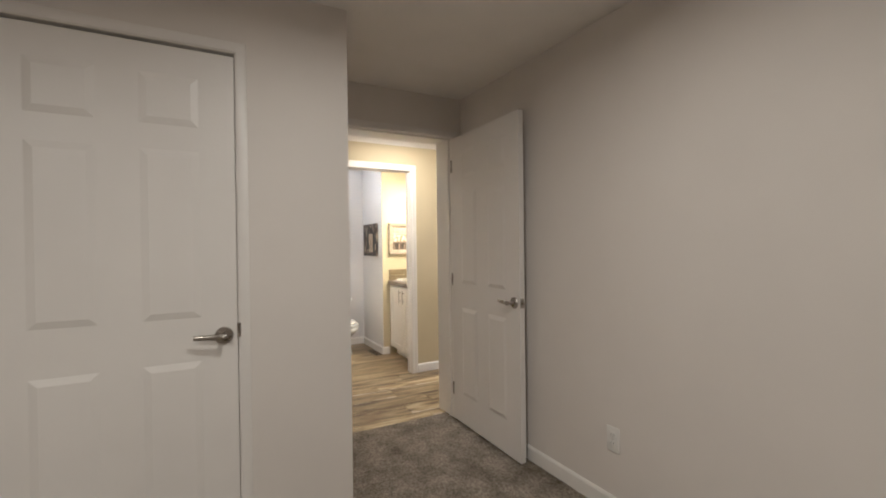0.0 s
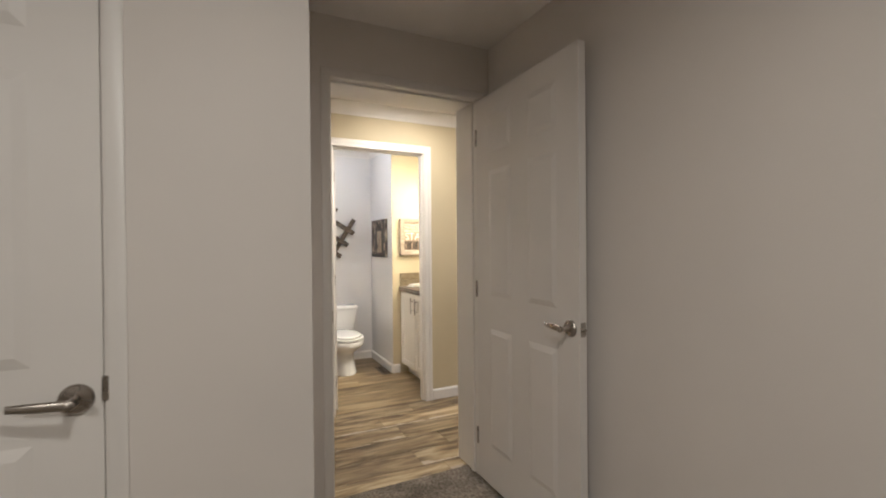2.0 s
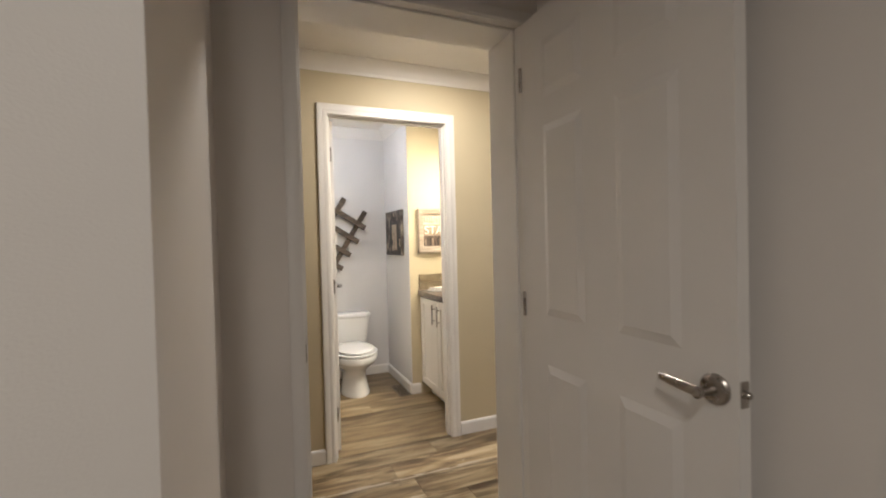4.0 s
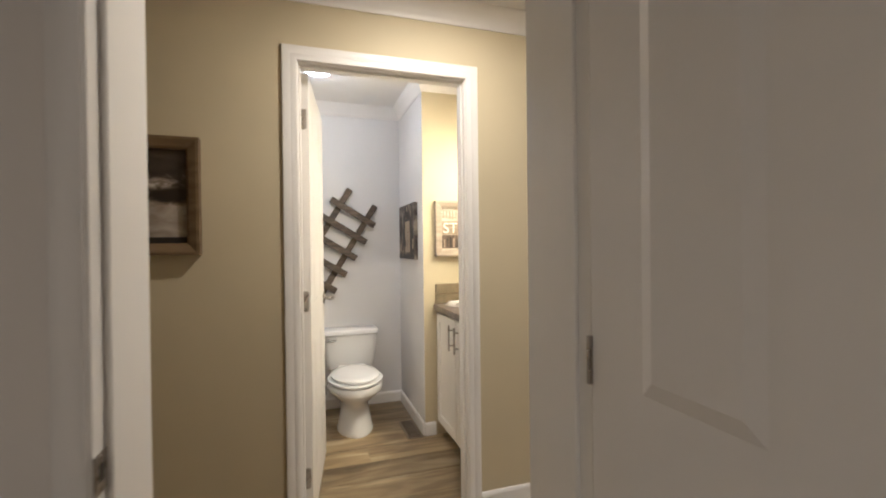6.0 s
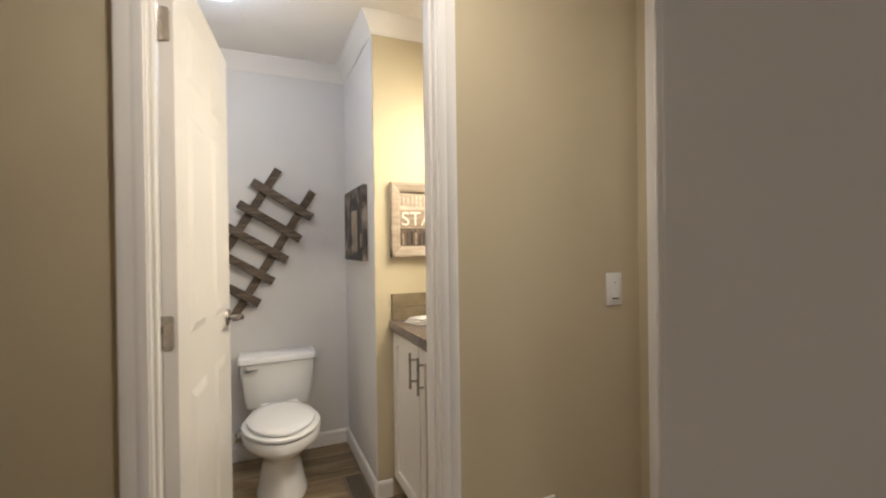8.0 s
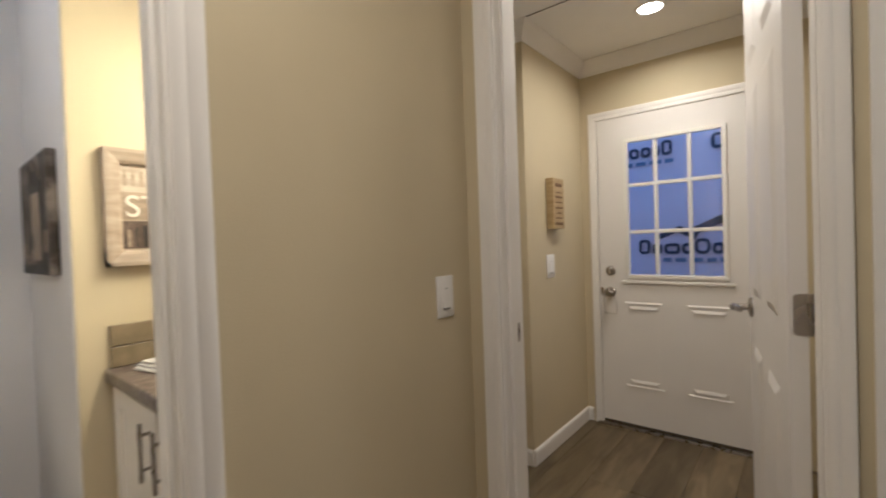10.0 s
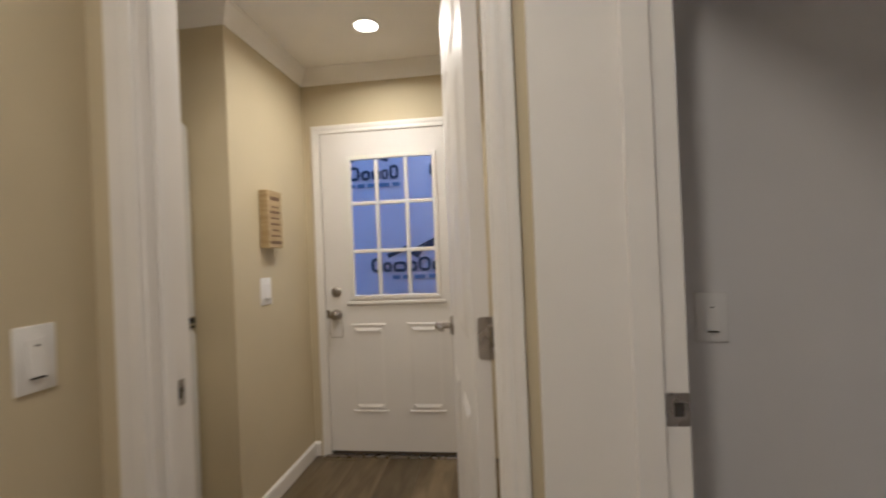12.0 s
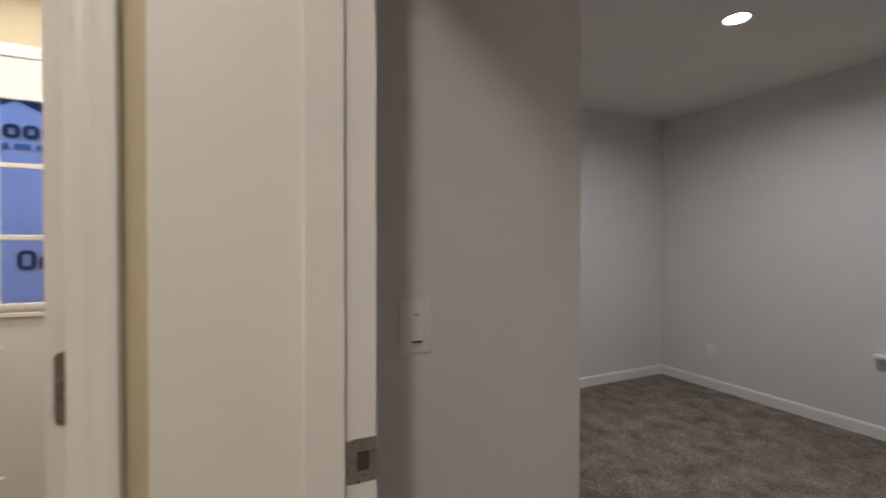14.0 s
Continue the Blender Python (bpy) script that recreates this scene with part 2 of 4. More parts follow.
VENTDARK = mat("dark_brown_vent_paint", (0.07, 0.055, 0.038), 0.5, bump=0.0)
GLASS = glass_mat()
LIT = emit("lit_lens", (1.0, 0.71, 0.38), 18.0)
LITCOOL = emit("lit_lens_cool", (1.0, 0.75, 0.44), 18.0)
DOME = emit("lit_dome_glass", (1.0, 0.80, 0.58), 35.0)
BULB = emit("lit_bulb_glass", (1.0, 0.62, 0.25), 7.0)
WRAP = mottled("house_wrap", [(0.3, (0.80, 0.60, 0.62)), (0.7, (0.97, 0.76, 0.78))], 1.6, 0.45, 0.6)
WRAPINK = mat("printed_ink", (0.03, 0.035, 0.07), 0.6, bump=0.0)
WRAPGREY = mat("faint_print", (0.20, 0.23, 0.32), 0.6, bump=0.0)
SOIL = mottled("bare_ground", [(0.3, (0.06, 0.05, 0.04)), (0.7, (0.13, 0.11, 0.09))], 3, 0.95, 0.6)
SHINGLE = mat("roof_shingle", (0.06, 0.06, 0.065), 0.9, fine=60, bump=0.4)
PRINTDARK = mottled("sepia_print", [(0.35, (0.018, 0.014, 0.011)), (0.5, (0.07, 0.055, 0.042)), (0.68, (0.30, 0.26, 0.20))], 9, 0.6, 0.0, (1, 1.6, 1.2))


def storm_print():
    """A sepia photograph: dark clouds above, one torn bright cloud, a pale field that fades down."""
    m = bpy.data.materials.new("storm_photograph")
    m.use_nodes = True
    nt = m.node_tree
    L = nt.links.new
    b = nt.nodes["Principled BSDF"]
    b.inputs["Roughness"].default_value = 0.4
    tc = nt.nodes.new("ShaderNodeTexCoord")

    def math_node(op, p, q=None, c=None):
        n = nt.nodes.new("ShaderNodeMath")
        n.operation = op
        for k, v in enumerate((p, q, c)):
            if v is None:
                continue
            if isinstance(v, (int, float)):
                n.inputs[k].default_value = v
            else:
                L(v, n.inputs[k])
        return n.outputs[0]

    def cloud_noise(scale, stretch):
        mp = nt.nodes.new("ShaderNodeMapping")
        mp.inputs["Scale"].default_value = stretch
        L(tc.outputs["Object"], mp.inputs["Vector"])
        n = nt.nodes.new("ShaderNodeTexNoise")
        n.inputs["Scale"].default_value, n.inputs["Detail"].default_value, n.inputs["Distortion"].default_value = scale, 7, 0.8
        L(mp.outputs[0], n.inputs["Vector"])
        return n.outputs["Fac"]
    sep = nt.nodes.new("ShaderNodeSeparateXYZ")
    L(tc.outputs["Object"], sep.inputs[0])
    x, y = sep.outputs["X"], sep.outputs["Y"]
    n1, n2 = cloud_noise(9, (1, 2.2, 1)), cloud_noise(22, (1, 1.6, 1))

    def patch(cx, cy, kx, ky, amount, rag):
        """A torn patch round (cx, cy)."""
        dx = math_node("MULTIPLY", math_node("SUBTRACT", x, cx), kx)
        dy = math_node("MULTIPLY", math_node("SUBTRACT", y, cy), ky)
        far = math_node("SQRT", math_node("ADD", math_node("MULTIPLY", dx, dx), math_node("MULTIPLY", dy, dy)))
        out = math_node("SUBTRACT", math_node("MULTIPLY", n2, rag), math_node("ADD", far, rag * 0.5 - amount))
        out.node.use_clamp = True
        return out
    low = nt.nodes.new("ShaderNodeMapRange")
    low.interpolation_type = "SMOOTHSTEP"
    low.inputs["From Min"].default_value, low.inputs["From Max"].default_value = 0.015, -0.03
    L(math_node("ADD", y, math_node("MULTIPLY", math_node("SUBTRACT", n1, 0.5), 0.06)), low.inputs["Value"])
    tone = math_node("ADD", math_node("MULTIPLY", n1, 0.45), math_node("MULTIPLY", low.outputs[0], 0.44))
    tone = math_node("ADD", tone, math_node("MULTIPLY", patch(0.130, 0.050, 9.0, 30.0, 1.1, 2.4), 0.60))
    tone = math_node("SUBTRACT", tone, math_node("MULTIPLY", patch(0.190, 0.000, 11.0, 30.0, 1.1, 1.2), 0.75))
    tone = math_node("SUBTRACT", tone, math_node("MULTIPLY", patch(0.27, -0.07, 12.0, 8.0, 0.7, 1.5), 0.25))
    ramp = ramp_of(nt, [(0.12, (0.018, 0.013, 0.009)), (0.32, (0.07, 0.054, 0.038)), (0.58, (0.25, 0.205, 0.155)), (0.85, (0.62, 0.56, 0.46))])
    L(tone, ramp.inputs["Fac"])
    L(ramp.outputs[0], b.inputs["Base Color"])
    return m


STORM = storm_print()
TOWERPRINT = mat("faded_tower_print", (0.11, 0.085, 0.062), 0.5, var=0.2, scale=60, bump=0.0)
PALEPRINT = mat("pale_print", (0.42, 0.34, 0.23), 0.5, var=0.2, scale=25, bump=0.0)
BLACKPRINT = mat("black_print", (0.014, 0.011, 0.009), 0.5, bump=0.0)
LETTER = mat("cream_letters", (0.75, 0.70, 0.60), 0.6, bump=0.0)
SIGNPALE = mottled("pale_sign_board", [(0.35, (0.36, 0.30, 0.22)), (0.65, (0.55, 0.48, 0.37))], 12, 0.6, 0.0, (1, 5, 1))
SIGNMID = mottled("tan_sign_board", [(0.35, (0.24, 0.185, 0.125)), (0.65, (0.36, 0.29, 0.20))], 12, 0.6, 0.0, (1, 6, 1))
SIGNDARK = mottled("dark_sign_board", [(0.4, (0.06, 0.042, 0.028)), (0.6, (0.14, 0.10, 0.068))], 26, 0.6, 0.0, (6, 1, 1))


# ---- mesh helpers ----
def mesh_ob(name, bm, material, parent=None, smooth=False):
    me = bpy.data.meshes.new(name)
    bmesh.ops.recalc_face_normals(bm, faces=bm.faces)
    bm.to_mesh(me)
    bm.free()
    if smooth:
        for p in me.polygons:
            p.use_smooth = True
        me.set_sharp_from_angle(angle=radians(38))
    me.materials.append(material)
    ob = new(name, me)
    if parent:
        ob.parent = parent
    return ob


def part(name, bm, material, parent, label="", smooth=False):
    ob = mesh_ob(name, bm, material, parent, smooth)
    if label:
        ob["label"] = label
    return ob


def thing(name, label, category, at=(0, 0, 0), group="", kind=""):
    ob = new(name)
    ob.empty_display_size = 0.1
    ob.location = at
    return tagged(ob, label, category, group, kind)


def box(x0, x1, y0, y1, z0, z1, bevel=0.0, seg=2, bm=None):
    out = bm or bmesh.new()
    m = Matrix.Translation(((x0 + x1) / 2, (y0 + y1) / 2, (z0 + z1) / 2)) @ Matrix.Diagonal((abs(x1 - x0), abs(y1 - y0), abs(z1 - z0), 1))
    made = bmesh.ops.create_cube(out, size=1, matrix=m)
    if bevel:
        edges = list({e for v in made["verts"] for e in v.link_edges})
        bmesh.ops.bevel(out, geom=edges, offset=bevel, segments=seg, affect="EDGES", profile=0.5)
    return out


def loft(rings, bm=None, cap=True):
    """Closed rings of equally many points, skinned one to the next."""
    out = bm or bmesh.new()
    rows = [[out.verts.new(p) for p in ring] for ring in rings]
    n = len(rows[0])
    for a, b in zip(rows, rows[1:]):
        for k in range(n):
            out.faces.new((a[k], a[(k + 1) % n], b[(k + 1) % n], b[k]))
    if cap:
        out.faces.new(rows[0][::-1])
        out.faces.new(rows[-1])
    return out


def lathe(profile, m=None, seg=24, bm=None, cap=True):
    m = m or Matrix()
    rings = [[m @ Vector((r * math.cos(2 * math.pi * k / seg), r * math.sin(2 * math.pi * k / seg), z)) for k in range(seg)] for r, z in profile]
    return loft(rings, bm, cap)


def axis_to(p, d):
    """A frame at p whose z points along d."""
    return Matrix.Translation(p) @ Vector(d).to_track_quat("Z", "Y").to_matrix().to_4x4()


def rod(p, q, r, seg=12, bm=None):
    p, q = Vector(p), Vector(q)
    return lathe([(r, 0), (r, (q - p).length)], axis_to(p, q - p), seg, bm)


def sweep(path, profile, normal, bm=None, flip=1):
    """A moulding: profile (u, v) swept along a path in a plane; u lies across the path, v along the plane's normal. Corners are mitred."""
    out = bm or bmesh.new()
    n = Vector(normal)
    pts = [Vector(p) for p in path]
    rings = []
    for k, p in enumerate(pts):
        d0 = (p - pts[k - 1]).normalized() if k else (pts[1] - p).normalized()
        d1 = (pts[k + 1] - p).normalized() if k < len(pts) - 1 else d0
        u0, u1 = d0.cross(n) * flip, d1.cross(n) * flip
        u = u0 + u1
        u = u / max(u.dot(u0), 1e-6)
        rings.append([p + u * a + n * b for a, b in profile])
    return loft(rings, out)


def structure(name, bm, material, label="", smooth=False):
    return tagged(mesh_ob(name, bm, material, None, smooth), label, kind="structure")


CASING = [(0.0, 0.0), (0.0, 0.009), (0.004, 0.012), (0.020, 0.013), (0.026, 0.0105), (0.033, 0.014), (0.050, 0.017), (0.057, 0.015), (0.060, 0.009), (0.060, 0.0)]
PLAINCASE = [(0.0, 0.0), (0.0, 0.004), (0.004, 0.006), (0.036, 0.006), (0.040, 0.003), (0.040, 0.0)]
BASE = [(0.0, 0.0), (0.0, 0.012), (0.070, 0.012), (0.080, 0.008), (0.085, 0.003), (0.085, 0.0)]
CROWN = [(0.0, 0.0), (0.0, 0.056), (0.008, 0.056), (0.012, 0.050), (0.022, 0.046), (0.036, 0.034), (0.058, 0.019), (0.070, 0.014), (0.074, 0.010), (0.084, 0.008), (0.092, 0.005), (0.092, 0.0)]


def casing(name, a, b, z, at, axis, side, profile=CASING, reveal=0.005, material=None):
    """Trim round a doorway from a to b along axis, on the wall face at, facing side (+1 or -1)."""
    a, b, z = a - reveal, b + reveal, z + reveal
    if axis == "x":
        path, n = [(a, at, 0), (a, at, z), (b, at, z), (b, at, 0)], (0, side, 0)
        flip = 1 if side < 0 else -1
    else:
        path, n = [(at, a, 0), (at, a, z), (at, b, z), (at, b, 0)], (side, 0, 0)
        flip = 1 if side > 0 else -1
    bm = sweep(path, profile, n, flip=-flip)
    return structure(name, bm, material or TRIM, "white painted moulded door casing", smooth=True)


def baseboard(p, q, normal):
    d = (Vector(q) - Vector(p)).normalized()
    flip = 1 if d.cross(Vector(normal)).z > 0 else -1
    return structure("baseboard", sweep([p, q], BASE, normal, flip=flip), TRIM, "white painted baseboard along the wall")


def crown(p, q, normal):
    """Cove moulding along the top of a wall: p and q lie on the wall at the ceiling."""
    d = (Vector(q) - Vector(p)).normalized()
    flip = 1 if d.cross(Vector(normal)).z < 0 else -1
    return structure("crown_molding", sweep([p, q], CROWN, normal, flip=flip), TRIM, "white crown moulding where wall meets ceiling", smooth=True)


def wall_x(name, y0, y1, x0, x1, material, label, holes=(), z1=ZC + 0.1):
    """A wall along x between y0 and y1; holes: (x0, x1, top)."""
    bm = bmesh.new()
    at = x0
    for a, b, top in sorted(holes):
        box(at, a, y0, y1, -0.05, z1, bm=bm)
        box(a, b, y0, y1, top, z1, bm=bm)
        at = b
    box(at, x1, y0, y1, -0.05, z1, bm=bm)
    return structure(name, bm, material, label)


def wall_y(name, x0, x1, y0, y1, material, label, holes=(), z1=ZC + 0.1):
    bm = bmesh.new()
    at = y0
    for a, b, top in sorted(holes):
        box(x0, x1, at, a, -0.05, z1, bm=bm)
        box(x0, x1, a, b, top, z1, bm=bm)
        at = b
    box(x0, x1, at, y1, -0.05, z1, bm=bm)
    return structure(name, bm, material, label)


def jamb(name, a, b, z, d0, d1, axis, stop_at, stop_w=0.035):
    """Door lining of 18 mm boards round an opening a..b, over the wall depth d0..d1, with a stop."""
    ob = thing(name, "white painted door jamb with a stop", "door jamb", kind="structure")
    t = 0.018

    def put(nm, u0, u1, v0, v1, z0, z1):
        bm = box(u0, u1, v0, v1, z0, z1, 0.002, 1) if axis == "x" else box(v0, v1, u0, u1, z0, z1, 0.002, 1)
        part(nm, bm, TRIM, ob)
    put("side_board", a - t, a, d0, d1, 0, z)
    put("side_board", b, b + t, d0, d1, 0, z)
    put("head_board", a - t, b + t, d0, d1, z, z + t)
    s0, s1 = stop_at, stop_at + stop_w
    put("stop", a, a + 0.010, s0, s1, 0, z)
    put("stop", b - 0.010, b, s0, s1, 0, z)
    put("stop", a + 0.010, b - 0.010, s0, s1, z - 0.010, z)
    return ob


# ---- doors ----
def panel_face(bm, w, h, y, sign, panels, depth=0.009):
    """One face of a moulded door in the plane y, with sunk and raised panels."""
    xs = sorted({0.0, w, *(v for p in panels for v in p[:2])})
    zs = sorted({0.0, h, *(v for p in panels for v in p[2:])})
    grid = [[bm.verts.new((x, y, z)) for z in zs] for x in xs]
    cells = []
    for i in range(len(xs) - 1):
        for k in range(len(zs) - 1):
            q = (grid[i][k], grid[i + 1][k], grid[i + 1][k + 1], grid[i][k + 1])
            fc = bm.faces.new(q if sign < 0 else q[::-1])
            cx, cz = (xs[i] + xs[i + 1]) / 2, (zs[k] + zs[k + 1]) / 2
            if any(p[0] < cx < p[1] and p[2] < cz < p[3] for p in panels):
                cells.append(fc)
    for th, dp in ((0.012, -depth), (0.005, 0.0), (0.026, depth * 0.75)):
        bmesh.ops.inset_individual(bm, faces=cells, thickness=th, depth=dp, use_even_offset=True)
    return [grid[0][0], grid[-1][0], grid[-1][-1], grid[0][-1]]


def leaf_mesh(w, h, th, panels):
    bm = bmesh.new()
    panel_face(bm, w, h, -th / 2, -1, panels)
    panel_face(bm, w, h, th / 2, 1, panels)
    bm.normal_update()
    for x in (0, w):
        vs = sorted([v for v in bm.verts if abs(v.co.x - x) < 1e-6 and abs(abs(v.co.y) - th / 2) < 1e-6], key=lambda v: (v.co.y, v.co.z))
        lo, hi = vs[:len(vs) // 2], vs[len(vs) // 2:]
        for a, b, c, d in zip(lo, lo[1:], hi[1:], hi):
            bm.faces.new((a, b, c, d))
    for z in (0, h):
        vs = sorted([v for v in bm.verts if abs(v.co.z - z) < 1e-6 and abs(abs(v.co.y) - th / 2) < 1e-6], key=lambda v: (v.co.y, v.co.x))
        lo, hi = vs[:len(vs) // 2], vs[len(vs) // 2:]
        for a, b, c, d in zip(lo, lo[1:], hi[1:], hi):
            bm.faces.new((a, b, c, d))
    bmesh.ops.recalc_face_normals(bm, faces=bm.faces)
    return bm


def six_panels(w, h):
    m = 0.158 * w
    g = 0.155 * w
    pw = (w - 2 * m - g) / 2
    cols = ((m, m + pw), (w - m - pw, w - m))
    rows = ((0.20, 0.825), (0.985, 1.64), (1.725, 1.925))
    return [(a, b, c * h / 2.03, d * h / 2.03) for a, b in cols for c, d in rows]


def lever_handle(parent, x, z, y, sign, way):
    """A rose and a lever on one face; way: which way along x the lever points."""
    rose = part("rose", lathe([(0.034, 0), (0.034, 0.004), (0.030, 0.009), (0.014, 0.012)], axis_to((x, y, z), (0, sign, 0)), 28), NICKEL, parent, "round satin nickel rose", True)
    bm = lathe([(0.011, 0.008), (0.010, 0.045), (0.012, 0.050), (0.012, 0.060), (0.006, 0.064)], axis_to((x, y, z), (0, sign, 0)), 16)
    rings = []
    for k in range(9):
        f = k / 8
        cx = x + way * (0.004 + 0.104 * f)
        cy = y + sign * (0.053 - 0.012 * f * f)
        cz = z + 0.002 + 0.003 * f
        ry, rz = 0.0060 - 0.0015 * f, 0.0115 - 0.003 * f + 0.001 * math.sin(f * math.pi)
        rings.append([(cx, cy + ry * math.cos(a), cz + rz * math.sin(a)) for a in [2 * math.pi * j / 12 for j in range(12)]])
    loft(rings, bm)
    part("lever", bm, NICKEL, rose, "curved satin nickel lever", True)
    return rose


def hinge(parent, x, z, y, sign, height=0.089):
    a, b = sorted((y + sign * 0.017, y - sign * 0.009))
    bm = box(x - 0.0015, x + 0.0015, a, b, z - height / 2, z + height / 2)
    corners = [e for e in bm.edges if abs(e.verts[0].co.x - e.verts[1].co.x) > 0.002 and (e.verts[0].co.y - y) * sign < 0]
    bmesh.ops.bevel(bm, geom=corners, offset=0.008, segments=3, affect="EDGES", profile=0.5)
    rod((x, y + sign * 0.021, z - height / 2), (x, y + sign * 0.021, z + height / 2), 0.006, 10, bm)
    return part("hinge", bm, NICKEL, parent, "satin nickel butt hinge", True)


def panel_door(name, w, h, m, label, handle_x, handle_z=0.94, lever_way=-1, faces=(-1, 1), hinge_side=1, th=0.035):
    """Leaf along local x from the hinge edge at 0; it is placed by m."""
    ob = mesh_ob(name, leaf_mesh(w, h, th, six_panels(w, h)), DOOR, None)
    tagged(ob, label, "door", kind="structure")
    for s in faces:
        lever_handle(ob, handle_x, handle_z, s * th / 2, s, lever_way)
    for z in (0.22, h / 2, h - 0.20):
        hinge(ob, -0.002, z, 0, hinge_side)
    part("latch_plate", box(w - 0.0006, w + 0.0012, -0.0125, 0.0125, handle_z - 0.028, handle_z + 0.028, 0.0005, 1), NICKEL, ob, "nickel latch plate")
    part("latch_bolt", lathe([(0.010, 0.0), (0.010, 0.008), (0.006, 0.013)], axis_to((w, 0, handle_z), (1, 0, 0)), 14), NICKEL, ob, "", True)
    ob.matrix_world = m
    return ob


def strike_plate(name, m):
    """Plate in the plane z=0 of m, with a dark latch hole and two screws."""
    ob = mesh_ob(name, box(-0.022, 0.018, -0.0285, 0.0285, 0, 0.0018, 0.0008, 1), NICKEL)
    tagged(ob, "satin nickel strike plate let into the door jamb", "strike plate")
    part("latch_hole", box(-0.008, 0.008, -0.012, 0.012, 0.0016, 0.0024), SLOT, ob, "dark latch hole")
    for s in (-1, 1):
        part("screw", lathe([(0.0035, 0.0016), (0.003, 0.003)], Matrix.Translation((0, s * 0.021, 0)), 10), NICKEL, ob)
    ob.matrix_world = m
    return ob


# ---- large structure ----
DH = 2.05
DHB = 2.072
DHP = 2.020        # bathroom doorway
DH2 = 2.10         # second bedroom doorway
# first bedroom
wall_x("wall_closet_front", 1.815, 1.915, -2.6, 0.74, GREIGE, "greige bedroom wall round the closet door", [(-0.528, 0.290, DHB + 0.018)])
wall_y("wall_alcove_left", 0.64, 0.74, 1.915, 2.65, GREIGE, "greige wall of the door alcove")
wall_y("wall_bedrooms", 1.84, 1.92, -2.6, 2.65, GREIGE, "plain greige bedroom wall")
wall_y("wall_bedroom_two_west", 1.92, 2.0, -2.6, 2.725, GREY, "plain grey bedroom wall")
wall_y("wall_bedroom_west", -2.7, -2.6, -2.6, 2.65, GREIGE, "plain greige bedroom wall")
wall_x("wall_bedroom_south", -2.7, -2.6, -2.7, 1.92, GREIGE, "plain greige bedroom wall")
wall_x("wall_bedroom_door", 2.65, 2.78, -2.7, 1.92, GREIGE, "greige wall round the bedroom doorway", [(0.952, 1.783, DHB + 0.018)])
wall_x("wall_hall_south", 2.78, 2.895, -1.3, 3.30, TAN, "tan hall wall with two doorways", [(0.952, 1.783, DHB + 0.018), (1.997, 2.793, DH2 + 0.018)])
# second bedroom
wall_x("wall_bedroom_two_door", 2.725, 2.78, 1.92, 3.30, GREY, "grey wall round the second bedroom doorway", [(1.997, 2.793, DH2 + 0.018)])
wall_y("wall_switch", 3.09, 3.19, 2.096, 2.725, GREY, "pale grey wall return with a switch")
wall_x("wall_bedroom_two_north", 2.10, 2.20, 3.19, 5.18, GREY, "plain grey bedroom wall")
wall_y("wall_bedroom_two_east", 5.08, 5.18, -0.82, 2.10, GREY, "pale grey bedroom wall")
wall_x("wall_bedroom_two_south", -0.82, -0.72, 2.0, 5.08, GREY, "pale grey bedroom wall with an outlet")
# hall
wall_x("wall_hall_north", 3.86, 3.91, -1.3, 2.785, TAN, "tan hall wall round the bathroom doorway", [(1.218, 1.986, DHP + 0.018)])
wall_y("wall_hall_west", -1.4, -1.3, 2.78, 3.91, TAN, "tan wall at the end of the hall")
wall_y("wall_hall_east", 2.785, 2.84, 2.895, 3.96, TAN, "tan hall wall round the utility doorway", [(3.026, 3.763, DH + 0.018)])
# bathroom
wall_x("wall_bath_south", 3.91, 3.96, 1.0, 2.785, GREY, "grey bathroom wall", [(1.218, 1.986, DHP + 0.018)])
wall_y("wall_bath_west", 1.0, 1.10, 3.96, 5.445, GREY, "pale grey bathroom wall")
wall_x("wall_bath_north", 5.445, 5.545, 1.0, 2.72, GREY, "pale grey bathroom wall behind the toilet")
wall_y("wall_bath_stub", 2.0, 2.08, 4.740, 5.445, GREY, "pale grey bathroom wall beside the toilet")
wall_x("wall_bath_sign", 4.735, 4.81, 2.004, 2.72, TAN, "tan bathroom wall above the vanity end")
wall_y("wall_bath_east", 2.62, 2.72, 3.96, 4.735, TAN, "tan bathroom wall behind the vanity")
# utility room
wall_y("wall_utility_west", 2.84, 2.90, 2.895, 5.25, TAN, "tan utility room wall", [(3.026, 3.763, DH + 0.018)])
wall_x("wall_utility_south", 2.83, 2.93, 3.30, 4.56, TAN, "tan utility room wall")
wall_x("wall_utility_stub", 4.205, 4.35, 3.79, 4.56, TAN, "tan wall return beside the laundry alcove")
wall_x("wall_alcove_back", 5.15, 5.25, 2.90, 4.10, TAN, "tan wall behind the laundry machine")
wall_y("wall_alcove_right", 3.79, 3.89, 4.35, 5.15, TAN, "tan side wall of the laundry alcove")
wall_y("wall_exterior", 4.56, 4.70, 2.2, 5.25, TAN, "tan wall round the exterior door", [(3.215, 4.115, 1.975)])

# ceilings
for nm, x0, x1, y0, y1 in (("ceiling_bedroom", -2.6, 1.84, -2.6, 2.65), ("ceiling_bedroom_two", 2.0, 5.08, -0.72, 2.725), ("ceiling_hall", -1.3, 2.785, 2.895, 3.86),
                           ("ceiling_bath", 1.10, 2.62, 3.96, 5.445), ("ceiling_utility", 2.90, 4.56, 2.93, 5.15)):
    structure(nm, box(x0 - 0.02, x1 + 0.02, y0 - 0.02, y1 + 0.02, ZC, ZC + 0.08), CEIL, "off-white textured ceiling")
